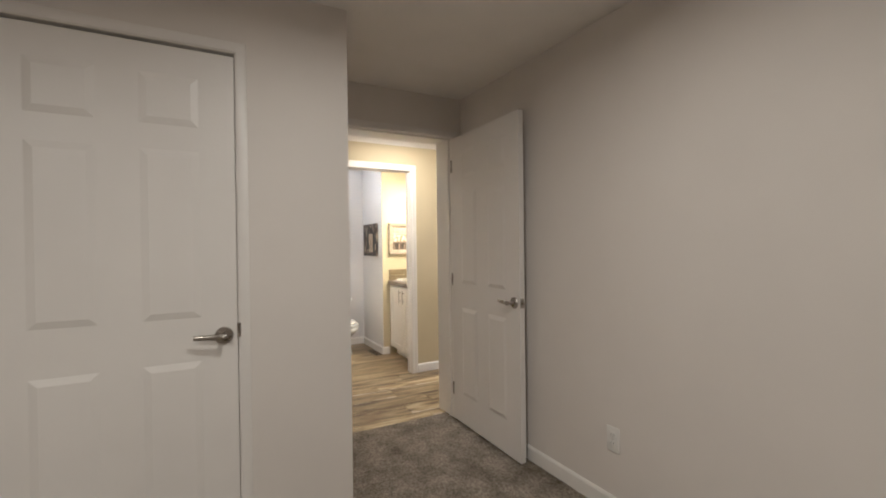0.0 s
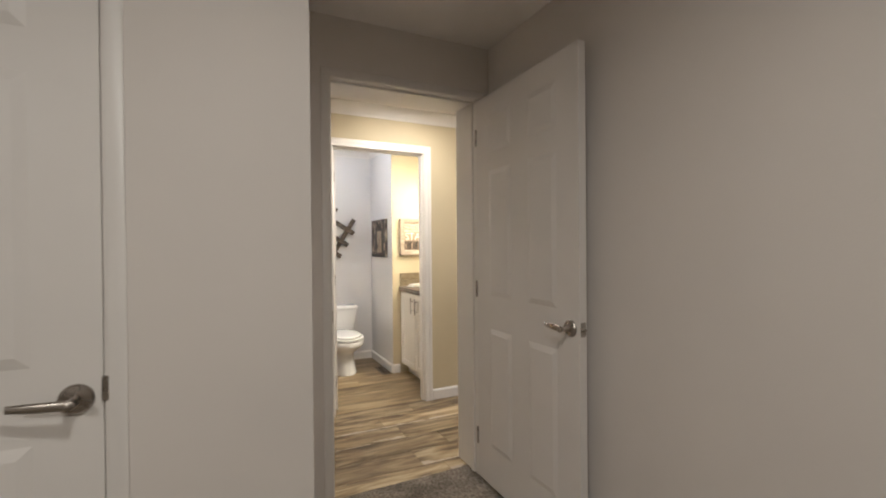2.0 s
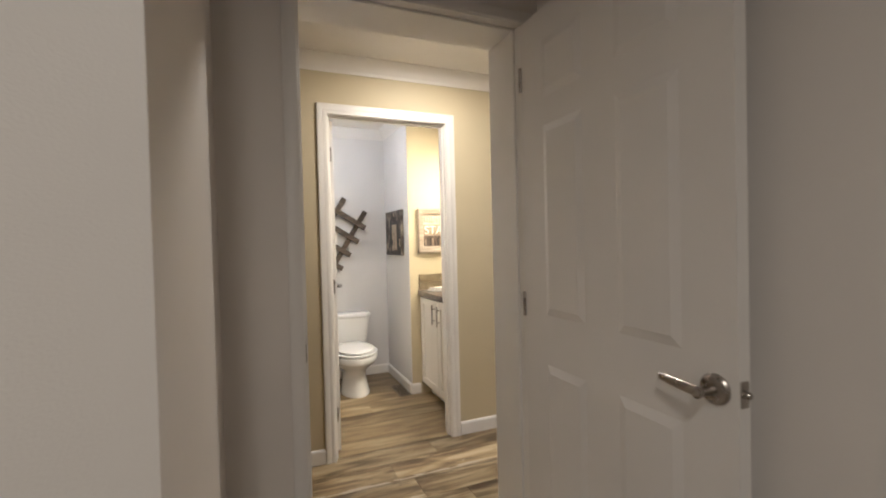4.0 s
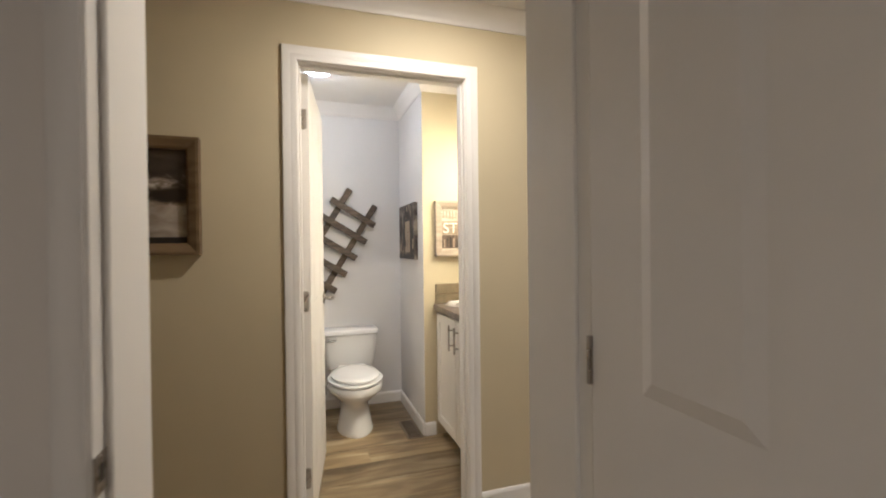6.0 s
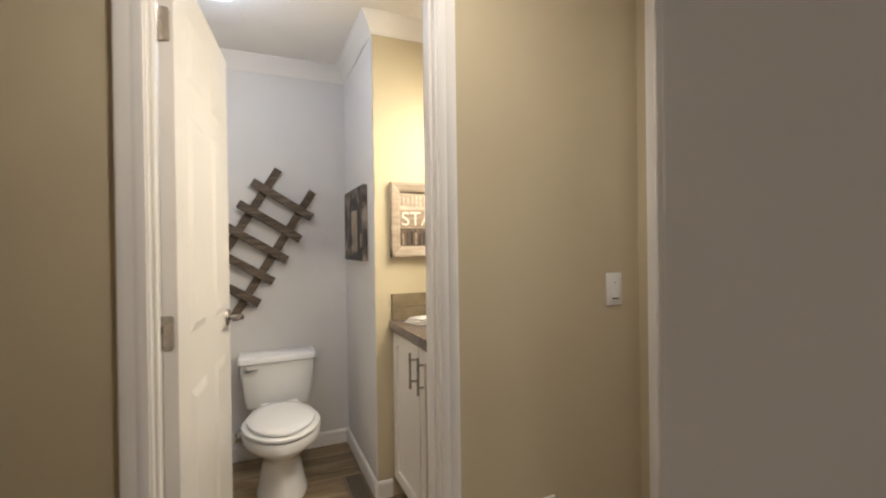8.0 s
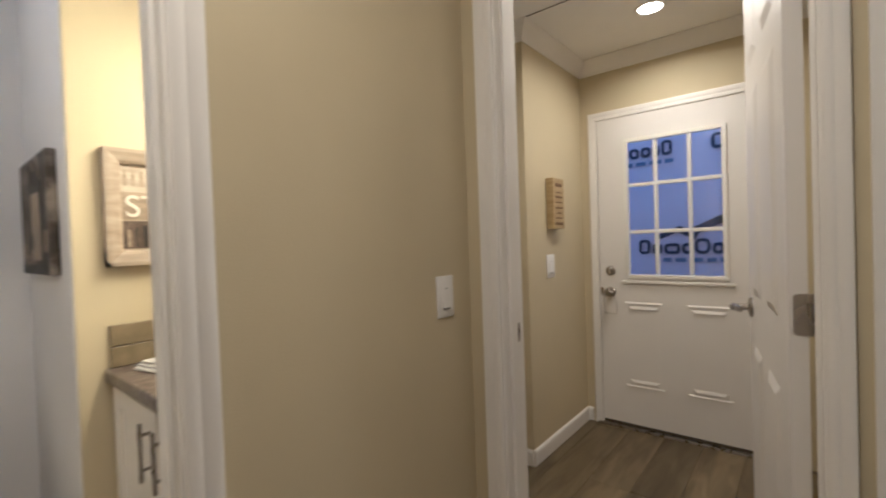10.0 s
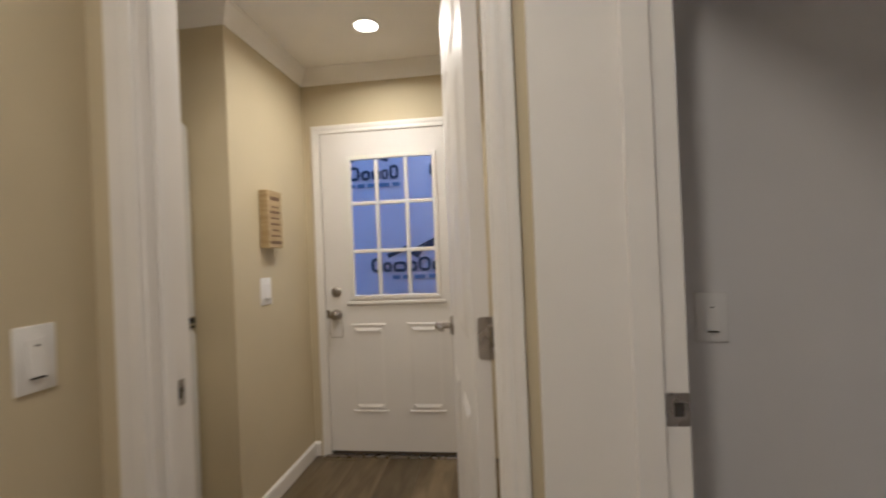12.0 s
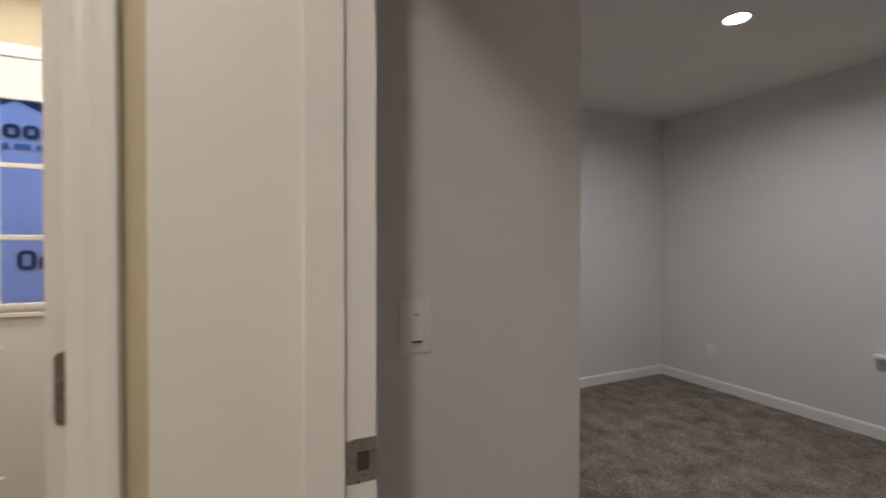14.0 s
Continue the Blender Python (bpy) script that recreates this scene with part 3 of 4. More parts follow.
structure("ceiling_seam", box(3.741, 3.747, 3.30, 4.30, ZC - 0.0025, ZC + 0.01), SLOT, "thin dark seam in the ceiling")

# carpets
def carpet(name, x0, x1, y0, y1, label):
    bm = bmesh.new()
    nx, ny = int((x1 - x0) / 0.04), int((y1 - y0) / 0.04)
    rows = []
    for i in range(nx + 1):
        col = []
        for k in range(ny + 1):
            x, y = x0 + (x1 - x0) * i / nx, y0 + (y1 - y0) * k / ny
            z = 0.004 + 0.003 * noise.noise((x * 9, y * 9, 0)) + 0.002 * noise.noise((x * 28, y * 28, 3))
            col.append(bm.verts.new((x, y, z)))
        rows.append(col)
    for a, b in zip(rows, rows[1:]):
        for k in range(ny):
            bm.faces.new((a[k], b[k], b[k + 1], a[k + 1]))
    return structure(name, bm, CARPET, label, smooth=True)


structure("subfloor", box(-2.7, 5.2, -2.7, 5.55, -0.12, -0.03), SOIL, "plain subfloor")
carpet("floor_bedroom", -2.6, 1.84, -2.6, 2.775, "grey-brown cut pile carpet in the bedroom")
carpet("floor_bedroom_two", 1.96, 5.08, -0.72, 2.80, "grey-brown cut pile carpet in the second bedroom")

# door linings and trim
jamb("door_jamb_bedroom", 0.970, 1.765, DHB, 2.65, 2.895, "x", 2.690)
jamb("door_jamb_bedroom_two", 2.015, 2.775, DH2, 2.725, 2.974, "x", 2.768, 0.050)
jamb("door_jamb_bath", 1.236, 1.968, DHP, 3.86, 3.96, "x", 3.885)
jamb("door_jamb_utility", 3.044, 3.745, DH, 2.785, 2.90, "y", 2.815)
jamb("door_jamb_closet", -0.510, 0.272, DHB, 1.815, 1.915, "x", 1.857)
casing("trim_bedroom_door", 0.970, 1.765, DHB, 2.65, "x", -1, PLAINCASE, material=DOOR)
casing("trim_bedroom_hall_side", 0.970, 1.765, DHB, 2.895, "x", 1)
casing("trim_bath_door", 1.236, 1.968, DHP, 3.86, "x", -1)
slim = casing("trim_utility_door", 3.044, 3.745, DH, 2.785, "y", -1)
for v in slim.data.vertices:
    if v.co.y < 3.039:
        v.co.y = 3.039 - 0.70 * (3.039 - v.co.y)
casing("trim_utility_inside", 3.044, 3.745, DH, 2.90, "y", 1)
casing("trim_closet", -0.510, 0.272, DHB, 1.815, "x", -1, PLAINCASE, material=DOOR)

for p, q, n in (((-2.6, 1.815), (-0.558, 1.815), (0, -1)), ((0.320, 1.815), (0.74, 1.815), (0, -1)), ((0.74, 1.815), (0.74, 2.65), (1, 0)), ((0.74, 2.65), (0.922, 2.65), (0, -1)),
                ((1.84, -2.6), (1.84, 2.65), (-1, 0)), ((-1.3, 3.86), (1.169, 3.86), (0, -1)), ((2.035, 3.86), (2.785, 3.86), (0, -1)),
                ((1.10, 5.445), (2.0, 5.445), (0, -1)), ((2.0, 5.445), (2.0, 4.735), (-1, 0)), ((2.0, 4.735), (2.075, 4.735), (0, -1)),
                ((3.79, 4.205), (4.56, 4.205), (0, -1)), ((3.79, 4.35), (3.79, 4.205), (-1, 0)), ((4.56, 4.205), (4.56, 4.165), (-1, 0)),
                ((5.08, 2.10), (5.08, -0.72), (-1, 0)), ((2.0, -0.72), (5.08, -0.72), (0, 1)), ((3.09, 2.725), (3.09, 2.096), (-1, 0))):
    baseboard((*p, 0.002), (*q, 0.002), (*n, 0))
for p, q, n in (((-1.3, 3.86), (2.785, 3.86), (0, -1)), ((2.785, 3.86), (2.785, 2.895), (-1, 0)), ((2.785, 2.895), (-1.3, 2.895), (0, 1)), ((1.10, 3.96), (1.10, 5.445), (1, 0))):
    crown((*p, ZC), (*q, ZC), (*n, 0))
# runs that turn corners, mitred
for run in (((1.10, 5.445), (2.0, 5.445), (2.0, 4.735), (2.62, 4.735)), ((3.79, 4.90), (3.79, 4.205), (4.56, 4.205), (4.56, 2.93))):
    bm = sweep([(*p, ZC) for p in run], [(v, u) for u, v in CROWN], (0, 0, -1), flip=-1)
    structure("crown_molding", bm, TRIM, "white crown moulding where wall meets ceiling", smooth=True)

# ---- door leaves ----
panel_door("door_closet", 0.776, 2.045, pose(-0.507, 1.838, 0.013, 0, 0, 0), "closed white six-panel closet door with nickel lever", 0.776 - 0.050, 0.918, faces=(-1,), hinge_side=-1)
panel_door("door_bedroom", 0.792, 2.04, pose(1.772, 2.636, 0.016, 0, 0, -91.0), "open white six-panel bedroom door swung against the wall", 0.792 - 0.050, 0.926, faces=(-1,), hinge_side=-1)
panel_door("door_bath", 0.728, 2.00, pose(1.259, 3.965, 0.014, 0, 0, 83.0), "open white six-panel bathroom door", 0.728 - 0.062, faces=(-1, 1), hinge_side=1)
panel_door("door_utility", 0.676, 2.03, pose(2.905, 3.080, 0.026, 0, 0, 10.3), "open white six-panel utility room door", 0.676 - 0.062, faces=(1,), hinge_side=-1, lever_way=-1)
strike_plate("strike_plate", pose(2.7755, 2.744, 0.94, 90, 0, -90))
strike_plate("strike_plate", pose(0.9705, 2.672, 0.94, 90, 0, 90))
bm = box(0.268, 0.281, 1.8085, 1.8105, 0.922, 0.978, 0.0006, 1)
box(0.268, 0.272, 1.8085, 1.835, 0.922, 0.978, 0.0006, 1, bm)
tagged(mesh_ob("strike_plate", bm, NICKEL), "satin nickel strike plate on the closet door jamb", "strike plate")
strike_plate("strike_plate", pose(2.86, 3.7445, 0.94, 90, 0, 0))


# ---- exterior door ----
def exterior_door():
    y0, y1, h, x = 3.235, 4.095, 1.945, 4.557
    ob = thing("door_exterior", "closed white steel exterior door with a nine-pane window", "door", (x, 3.665, 0.015), kind="structure")
    wy0, wy1, wz0, wz1 = 3.387, 3.932, 0.952, 1.820
    inv = Matrix.Translation((-x, -3.665, -0.015))

    def put(name, bm, material, label="", smooth=False, parent=None):
        bm.transform(inv)
        return part(name, bm, material, parent or ob, label, smooth)
    bm = bmesh.new()
    th = 0.044
    box(x, x + th, y0, wy0, 0.03, 0.02 + h, bm=bm)
    box(x, x + th, wy1, y1, 0.03, 0.02 + h, bm=bm)
    box(x, x + th, wy0, wy1, wz1, 0.02 + h, bm=bm)
    box(x, x + th, wy0, wy1, 0.03, wz0, bm=bm)
    put("slab", bm, DOOR, "white painted steel slab")
    # window frame and bars
    ring = [(0.0, 0.0), (0.0, 0.011), (0.010, 0.014), (0.024, 0.010), (0.026, 0.0)]
    a, b = wy0, wy1
    bm = sweep([(x, a, wz0), (x, b, wz0), (x, b, wz1), (x, a, wz1), (x, a, wz0)], ring, (-1, 0, 0), flip=1)
    box(x - 0.014, x + 0.004, wy0 - 0.026, wy1 + 0.026, wz0 - 0.030, wz0 - 0.012, 0.003, 1, bm)
    put("window_frame", bm, TRIM, "white moulded window frame", True)
    for k in (1, 2):
        y = wy0 + (wy1 - wy0) * k / 3
        put("bar", box(x - 0.006, x + 0.010, y - 0.011, y + 0.011, wz0, wz1, 0.003, 1), TRIM)
        z = wz0 + (wz1 - wz0) * k / 3
        put("bar", box(x - 0.005, x + 0.009, wy0, wy1, z - 0.011, z + 0.011, 0.003, 1), TRIM)
    pane = put("pane", box(x + 0.012, x + 0.018, wy0, wy1, wz0, wz1), GLASS, "clear window glass")
    pane.visible_shadow = False
    # embossed lower panels
    for c in (3.49, 3.84):
        bm = bmesh.new()
        z0, z1, w = 0.27, 0.81, 0.11
        # low raised field with a firm lip along its top and bottom
        rings = []
        for inset, proud in ((0.0, -0.001), (0.02, 0.0012), (0.05, 0.0012)):
            rings.append([(x - proud, c - w + 1.6 * inset, z0 + inset), (x - proud, c + w - 1.6 * inset, z0 + inset), (x - proud, c + w - 1.6 * inset, z1 - inset), (x - proud, c - w + 1.6 * inset, z1 - inset)])
        loft(rings, bm)
        for zc, way in ((z0 + 0.03, -1), (z1 - 0.03, 1)):
            for zm, h, d, e0, e1 in ((zc + way * 0.020, 0.007, 0.006, 0.112, 0.102), (zc - way * 0.010, 0.014, 0.008, 0.092, 0.066)):
                loft([[(x - p, c - e, zm - q), (x - p, c + e, zm - q), (x - p, c + e, zm + r), (x - p, c - e, zm + r)] for p, e, q, r in ((-0.001, e0, h, h), (d, e1, 0.85 * h, -0.5 * h), (d + 0.0003, e1 - 0.003, 0.7 * h, -0.6 * h))], bm)
        put("panel", bm, DOOR)
    # deadbolt and knob
    bm = lathe([(0.030, 0), (0.030, 0.006), (0.022, 0.014), (0.016, 0.016)], axis_to((x, 4.03, 1.0), (-1, 0, 0)), 24)
    box(x - 0.032, x - 0.014, 4.026, 4.034, 0.985, 1.015, 0.002, 1, bm)
    put("deadbolt", bm, NICKEL, "round nickel deadbolt", True)
    put("knob", lathe([(0.031, 0), (0.031, 0.005), (0.014, 0.012), (0.012, 0.030), (0.022, 0.038), (0.028, 0.050), (0.026, 0.060), (0.014, 0.066)], axis_to((x, 4.03, 0.865), (-1, 0, 0)), 24), NICKEL, "nickel door knob", True)
    loop = bmesh.new()
    last = None
    for k in range(17):
        a = math.pi * k / 16
        p = Vector((x - 0.034 + 0.022 * math.sin(a), 4.03 + 0.046 * math.cos(a) * (0.5 + 0.5 * min(1.0, 2 * math.sin(a) + 0.2)), 0.862 - 0.135 * min(1.0, 1.6 * math.sin(a)) ** 0.9))
        if last:
            rod(last, p, 0.0022, 6, loop)
        last = p
    put("wire_loop", loop, NICKEL, "thin wire loop hanging from the knob", True)
    put("edge_plate", box(x - 0.0015, x + 0.002, 4.078, 4.0945, 0.84, 0.89, 0.0005, 1), NICKEL)
    put("sweep_strip", box(x - 0.004, x + 0.03, y0 + 0.002, y1 - 0.002, 0.016, 0.034), VENTDARK, "dark weather strip under the door")
    return ob


exterior_door()
# lining, threshold and trim of the exterior doorway
bm = bmesh.new()
box(4.56, 4.70, 3.197, 3.215, 0, 1.975, bm=bm)
box(4.575, 4.70, 3.2155, 3.233, 0, 1.975, bm=bm)
box(4.575, 4.70, 4.097, 4.1145, 0, 1.975, bm=bm)
box(4.575, 4.70, 3.2155, 4.1145, 1.963, 1.9745, bm=bm)
structure("door_jamb_exterior", bm, TRIM, "white exterior door frame")
casing("trim_exterior_door", 3.2335, 4.0965, 1.962, 4.56, "y", -1, [(u * 0.85, v * 0.9) for u, v in CASING], 0.004)
structure("threshold", box(4.535, 4.70, 3.2, 4.13, -0.01, 0.013, 0.004, 2), NICKEL, "metal door threshold")


# ---- small fittings ----
def recessed_light(x, y, lit, label):
    ob = thing("recessed_light", label, "ceiling light", (x, y, ZC), "recessed ceiling lights")
    part("trim_ring", lathe([(0.075, 0.0), (0.075, -0.004), (0.068, -0.007), (0.057, -0.004), (0.055, 0.0)], None, 40, cap=False), TRIM, ob, "white trim ring", True)
    part("lens", lathe([(0.056, -0.001), (0.056, -0.003), (0.04, -0.005)], None, 40), lit, ob, "glowing lens")


recessed_light(*HALL_LAMP, LIT, "round recessed ceiling light glowing warm in the hall")
recessed_light(*UTIL_LAMP, LIT, "round recessed ceiling light glowing in the utility room")
recessed_light(*UTIL_LAMP_B, LIT, "round recessed ceiling light glowing in the utility room")
recessed_light(*BED1_LAMP, LIT, "unseen round recessed ceiling light glowing in the bedroom")
# out-of-view fixture that goes with the added fill
recessed_light(*BED1_FILL, LIT, "unseen round recessed ceiling light glowing in the bedroom")
recessed_light(*BED2_LAMP, LITCOOL, "round recessed ceiling light glowing in the grey bedroom")

dome = thing("flush_ceiling_light", "round white glass flush ceiling light, lit", "ceiling light", (1.345, 4.66, ZC))
part("base", lathe([(0.115, 0.0), (0.115, -0.010), (0.106, -0.018)], None, 40), TRIM, dome, "white base ring", True)
part("shade", lathe([(0.105, -0.014), (0.103, -0.030), (0.090, -0.052), (0.064, -0.070), (0.030, -0.080), (0.006, -0.083)], None, 40), DOME, dome, "glowing white glass bowl", True)


def switch_plate(m, name, label, kind="rocker"):
    """A wall plate in the plane z=0 of m, y up."""
    ob = mesh_ob(name, box(-0.036, 0.036, -0.059, 0.059, 0.0, 0.006, 0.003, 2), PLAST, None, True)
    tagged(ob, label, "light switch" if name == "light_switch" else "outlet", "light switches" if name == "light_switch" else "wall outlets")
    if kind == "rocker":
        part("surround", box(-0.018, 0.018, -0.035, 0.035, 0.0055, 0.0075, 0.001, 1), PLAST, ob)
        bm = bmesh.new()
        loft([[(-0.0155, -0.032, 0.007), (0.0155, -0.032, 0.007), (0.0155, 0.032, 0.007), (-0.0155, 0.032, 0.007)],
              [(-0.015, -0.031, 0.012), (0.015, -0.031, 0.012), (0.015, 0.031, 0.008), (-0.015, 0.031, 0.008)]], bm)
        part("rocker", bm, PLAST, ob)
        part("slot", box(-0.011, 0.011, -0.0350, -0.0322, 0.0070, 0.0124), SLOT, ob, "dark slot")
        part("indicator", box(-0.004, 0.004, 0.022, 0.0245, 0.0080, 0.0096), SLOT, ob, "small dark mark")
    else:
        for s in (-1, 1):
            face = part("socket", lathe([(0.0165, 0.005), (0.0165, 0.0075), (0.0155, 0.008)], Matrix.Translation((0, s * 0.0195, 0)), 20), PLAST, ob, "", True)
            for u in (-0.0065, 0.0065):
                part("slot", box(u - 0.001, u + 0.001, s * 0.0195 - 0.001, s * 0.0195 + 0.008, 0.0078, 0.0084), SLOT, face)
    for s in (-1, 1):
        part("screw", lathe([(0.003, 0.0055), (0.0026, 0.0068)], Matrix.Translation((0, s * 0.048 if kind == "rocker" else 0, 0)), 8), PLAST, ob)
    ob.matrix_world = m
    return ob


FACE_S = lambda x, y, z: pose(x, y, z, 90, 0, 0)       # on a wall that faces -y
FACE_N = lambda x, y, z: pose(x, y, z, 90, 0, 180)     # faces +y
FACE_W = lambda x, y, z: pose(x, y, z, 90, 0, -90)     # faces -x
switch_plate(FACE_S(2.659, 3.86, 1.068), "light_switch", "white rocker light switch on the tan hall wall")
switch_plate(FACE_S(4.052, 4.205, 1.060) @ Matrix.Diagonal((1.36, 1.14, 1, 1)), "light_switch", "white rocker light switch below a wooden sign")
switch_plate(FACE_W(3.09, 2.548, 1.045), "light_switch", "white rocker light switch on the grey bedroom wall")
switch_plate(FACE_S(2.352, 3.86, 0.324), "wall_outlet", "white wall outlet low on the tan hall wall", "outlet")
switch_plate(FACE_W(1.84, 1.277, 0.357), "wall_outlet", "white wall outlet low on the greige bedroom wall", "outlet")
switch_plate(FACE_N(4.60, -0.72, 0.31), "wall_outlet", "white wall outlet low on the grey bedroom wall", "outlet")

bm = box(2.45, 3.57, -0.72, -0.66, 0.495, 0.515, 0.004, 2)
box(2.50, 3.52, -0.719, -0.703, 0.44, 0.4945, 0.003, 1, bm)
bm.transform(Matrix.Translation((-0.018, 0, 0.018)))
structure("window_sill", bm, TRIM, "white painted window sill and apron on the grey wall")

# ---- bathroom ----
def toilet():
    X, Y = 1.578, 5.445
    ob = thing("toilet", "white porcelain toilet with closed lid against the wall", "toilet", (X, Y, 0))
    ob.scale = (1, 1, 0.945)

    def egg(z, back, front, hw, n=36, sq=1.0):
        cy, ry = -(back + front) / 2, (front - back) / 2
        out = []
        for k in range(n):
            a = 2 * math.pi * k / n
            s, c = math.sin(a), math.cos(a)
            w = hw * (1 - 0.10 * (s < 0) * s * s)
            out.append((w * math.copysign(abs(c) ** sq, c), cy + ry * s, z))
        return out
    rings = [egg(0.0, 0.20, 0.605, 0.122), egg(0.014, 0.20, 0.606, 0.122), egg(0.03, 0.205, 0.60, 0.116), egg(0.09, 0.22, 0.585, 0.105), egg(0.16, 0.235, 0.572, 0.094), egg(0.20, 0.235, 0.575, 0.092), egg(0.225, 0.23, 0.592, 0.104),
             egg(0.255, 0.22, 0.63, 0.135), egg(0.285, 0.21, 0.668, 0.163), egg(0.303, 0.205, 0.688, 0.178), egg(0.312, 0.20, 0.696, 0.184), egg(0.352, 0.20, 0.698, 0.185), egg(0.361, 0.205, 0.692, 0.180), egg(0.363, 0.22, 0.67, 0.165)]
    part("bowl", loft(rings), PORC, ob, "", True)
    part("neck", box(-0.10, 0.10, -0.24, -0.03, 0.24, 0.372, 0.03, 3), PORC, ob, "", True)
    part("seat", loft([egg(0.364, 0.25, 0.66, 0.155), egg(0.370, 0.25, 0.66, 0.155), egg(0.3705, 0.215, 0.698, 0.183), egg(0.374, 0.213, 0.702, 0.186), egg(0.384, 0.213, 0.702, 0.186), egg(0.388, 0.218, 0.697, 0.182)]), PORC, ob, "white toilet seat", True)
    part("lid", loft([egg(0.388, 0.25, 0.64, 0.140), egg(0.394, 0.25, 0.64, 0.140), egg(0.3945, 0.222, 0.674, 0.160), egg(0.398, 0.220, 0.677, 0.162), egg(0.408, 0.220, 0.677, 0.162), egg(0.414, 0.230, 0.665, 0.152), egg(0.417, 0.27, 0.61, 0.115)]), PORC, ob, "closed white toilet lid", True)

    def rect(z, hw, f0, f1, r=0.03, n=5):
        out = []
        for cx, cy, a0 in ((hw - r, -f0 - r, 0), (-hw + r, -f0 - r, 90), (-hw + r, -f1 + r, 180), (hw - r, -f1 + r, 270)):
            for k in range(n):
                a = radians(a0 + 90 * k / (n - 1))
                out.append((cx + r * math.cos(a), cy + r * math.sin(a), z))
        return out
    part("tank", loft([rect(0.365, 0.155, 0.02, 0.165), rect(0.372, 0.168, 0.015, 0.178), rect(0.42, 0.178, 0.012, 0.188), rect(0.56, 0.192, 0.012, 0.200), rect(0.638, 0.197, 0.012, 0.203)]), PORC, ob, "white porcelain tank", True)
    part("tank_lid", loft([rect(0.636, 0.203, 0.008, 0.212), rect(0.641, 0.208, 0.006, 0.217), rect(0.660, 0.208, 0.006, 0.217), rect(0.670, 0.203, 0.010, 0.212), rect(0.674, 0.190, 0.02, 0.198)]), PORC, ob, "white porcelain tank lid", True)
    bm = lathe([(0.014, 0), (0.014, 0.008), (0.008, 0.016)], axis_to((-0.165, -0.200, 0.605), (0, -1, 0)), 16)
    box(-0.173, -0.105, -0.222, -0.212, 0.597, 0.611, 0.004, 2, bm)
    part("flush_lever", bm, CHROME, ob, "chrome flush lever", True)
    for s in (-1, 1):
        part("seat_hinge", rod((s * 0.075 - 0.02, -0.225, 0.400), (s * 0.075 + 0.02, -0.225, 0.400), 0.012), PORC, ob, "", True)
        part("bolt_cap", lathe([(0.013, 0.0), (0.013, 0.010), (0.006, 0.02)], Matrix.Translation((s * 0.108, -0.36, 0.0)), 14), PORC, ob, "", True)
    vx = -0.20
    bm = rod((vx, -0.002, 0.17), (vx, -0.07, 0.17), 0.014)
    rod((vx, -0.07, 0.135), (vx, -0.07, 0.205), 0.018, 12, bm)
    lathe([(0.034, 0), (0.034, 0.005), (0.014, 0.010)], axis_to((vx, 0, 0.17), (0, -1, 0)), 18, bm)
    box(vx - 0.030, vx + 0.030, -0.108, -0.094, 0.154, 0.186, 0.006, 2, bm)
    rod((vx, -0.07, 0.17), (vx, -0.098, 0.17), 0.008, 8, bm)
    part("supply_valve", bm, CHROME, ob, "chrome water supply valve", True)
    bm = bmesh.new()
    last = None
    for k in range(9):
        f = k / 8
        p = Vector((-0.20 + 0.075 * f, -0.07 - 0.03 * f, 0.20 + 0.17 * f - 0.03 * math.sin(f * math.pi)))
        if last:
            rod(last, p, 0.005, 8, bm)
        last = p
    part("supply_hose", bm, CHROME, ob, "braided supply hose", True)


toilet()


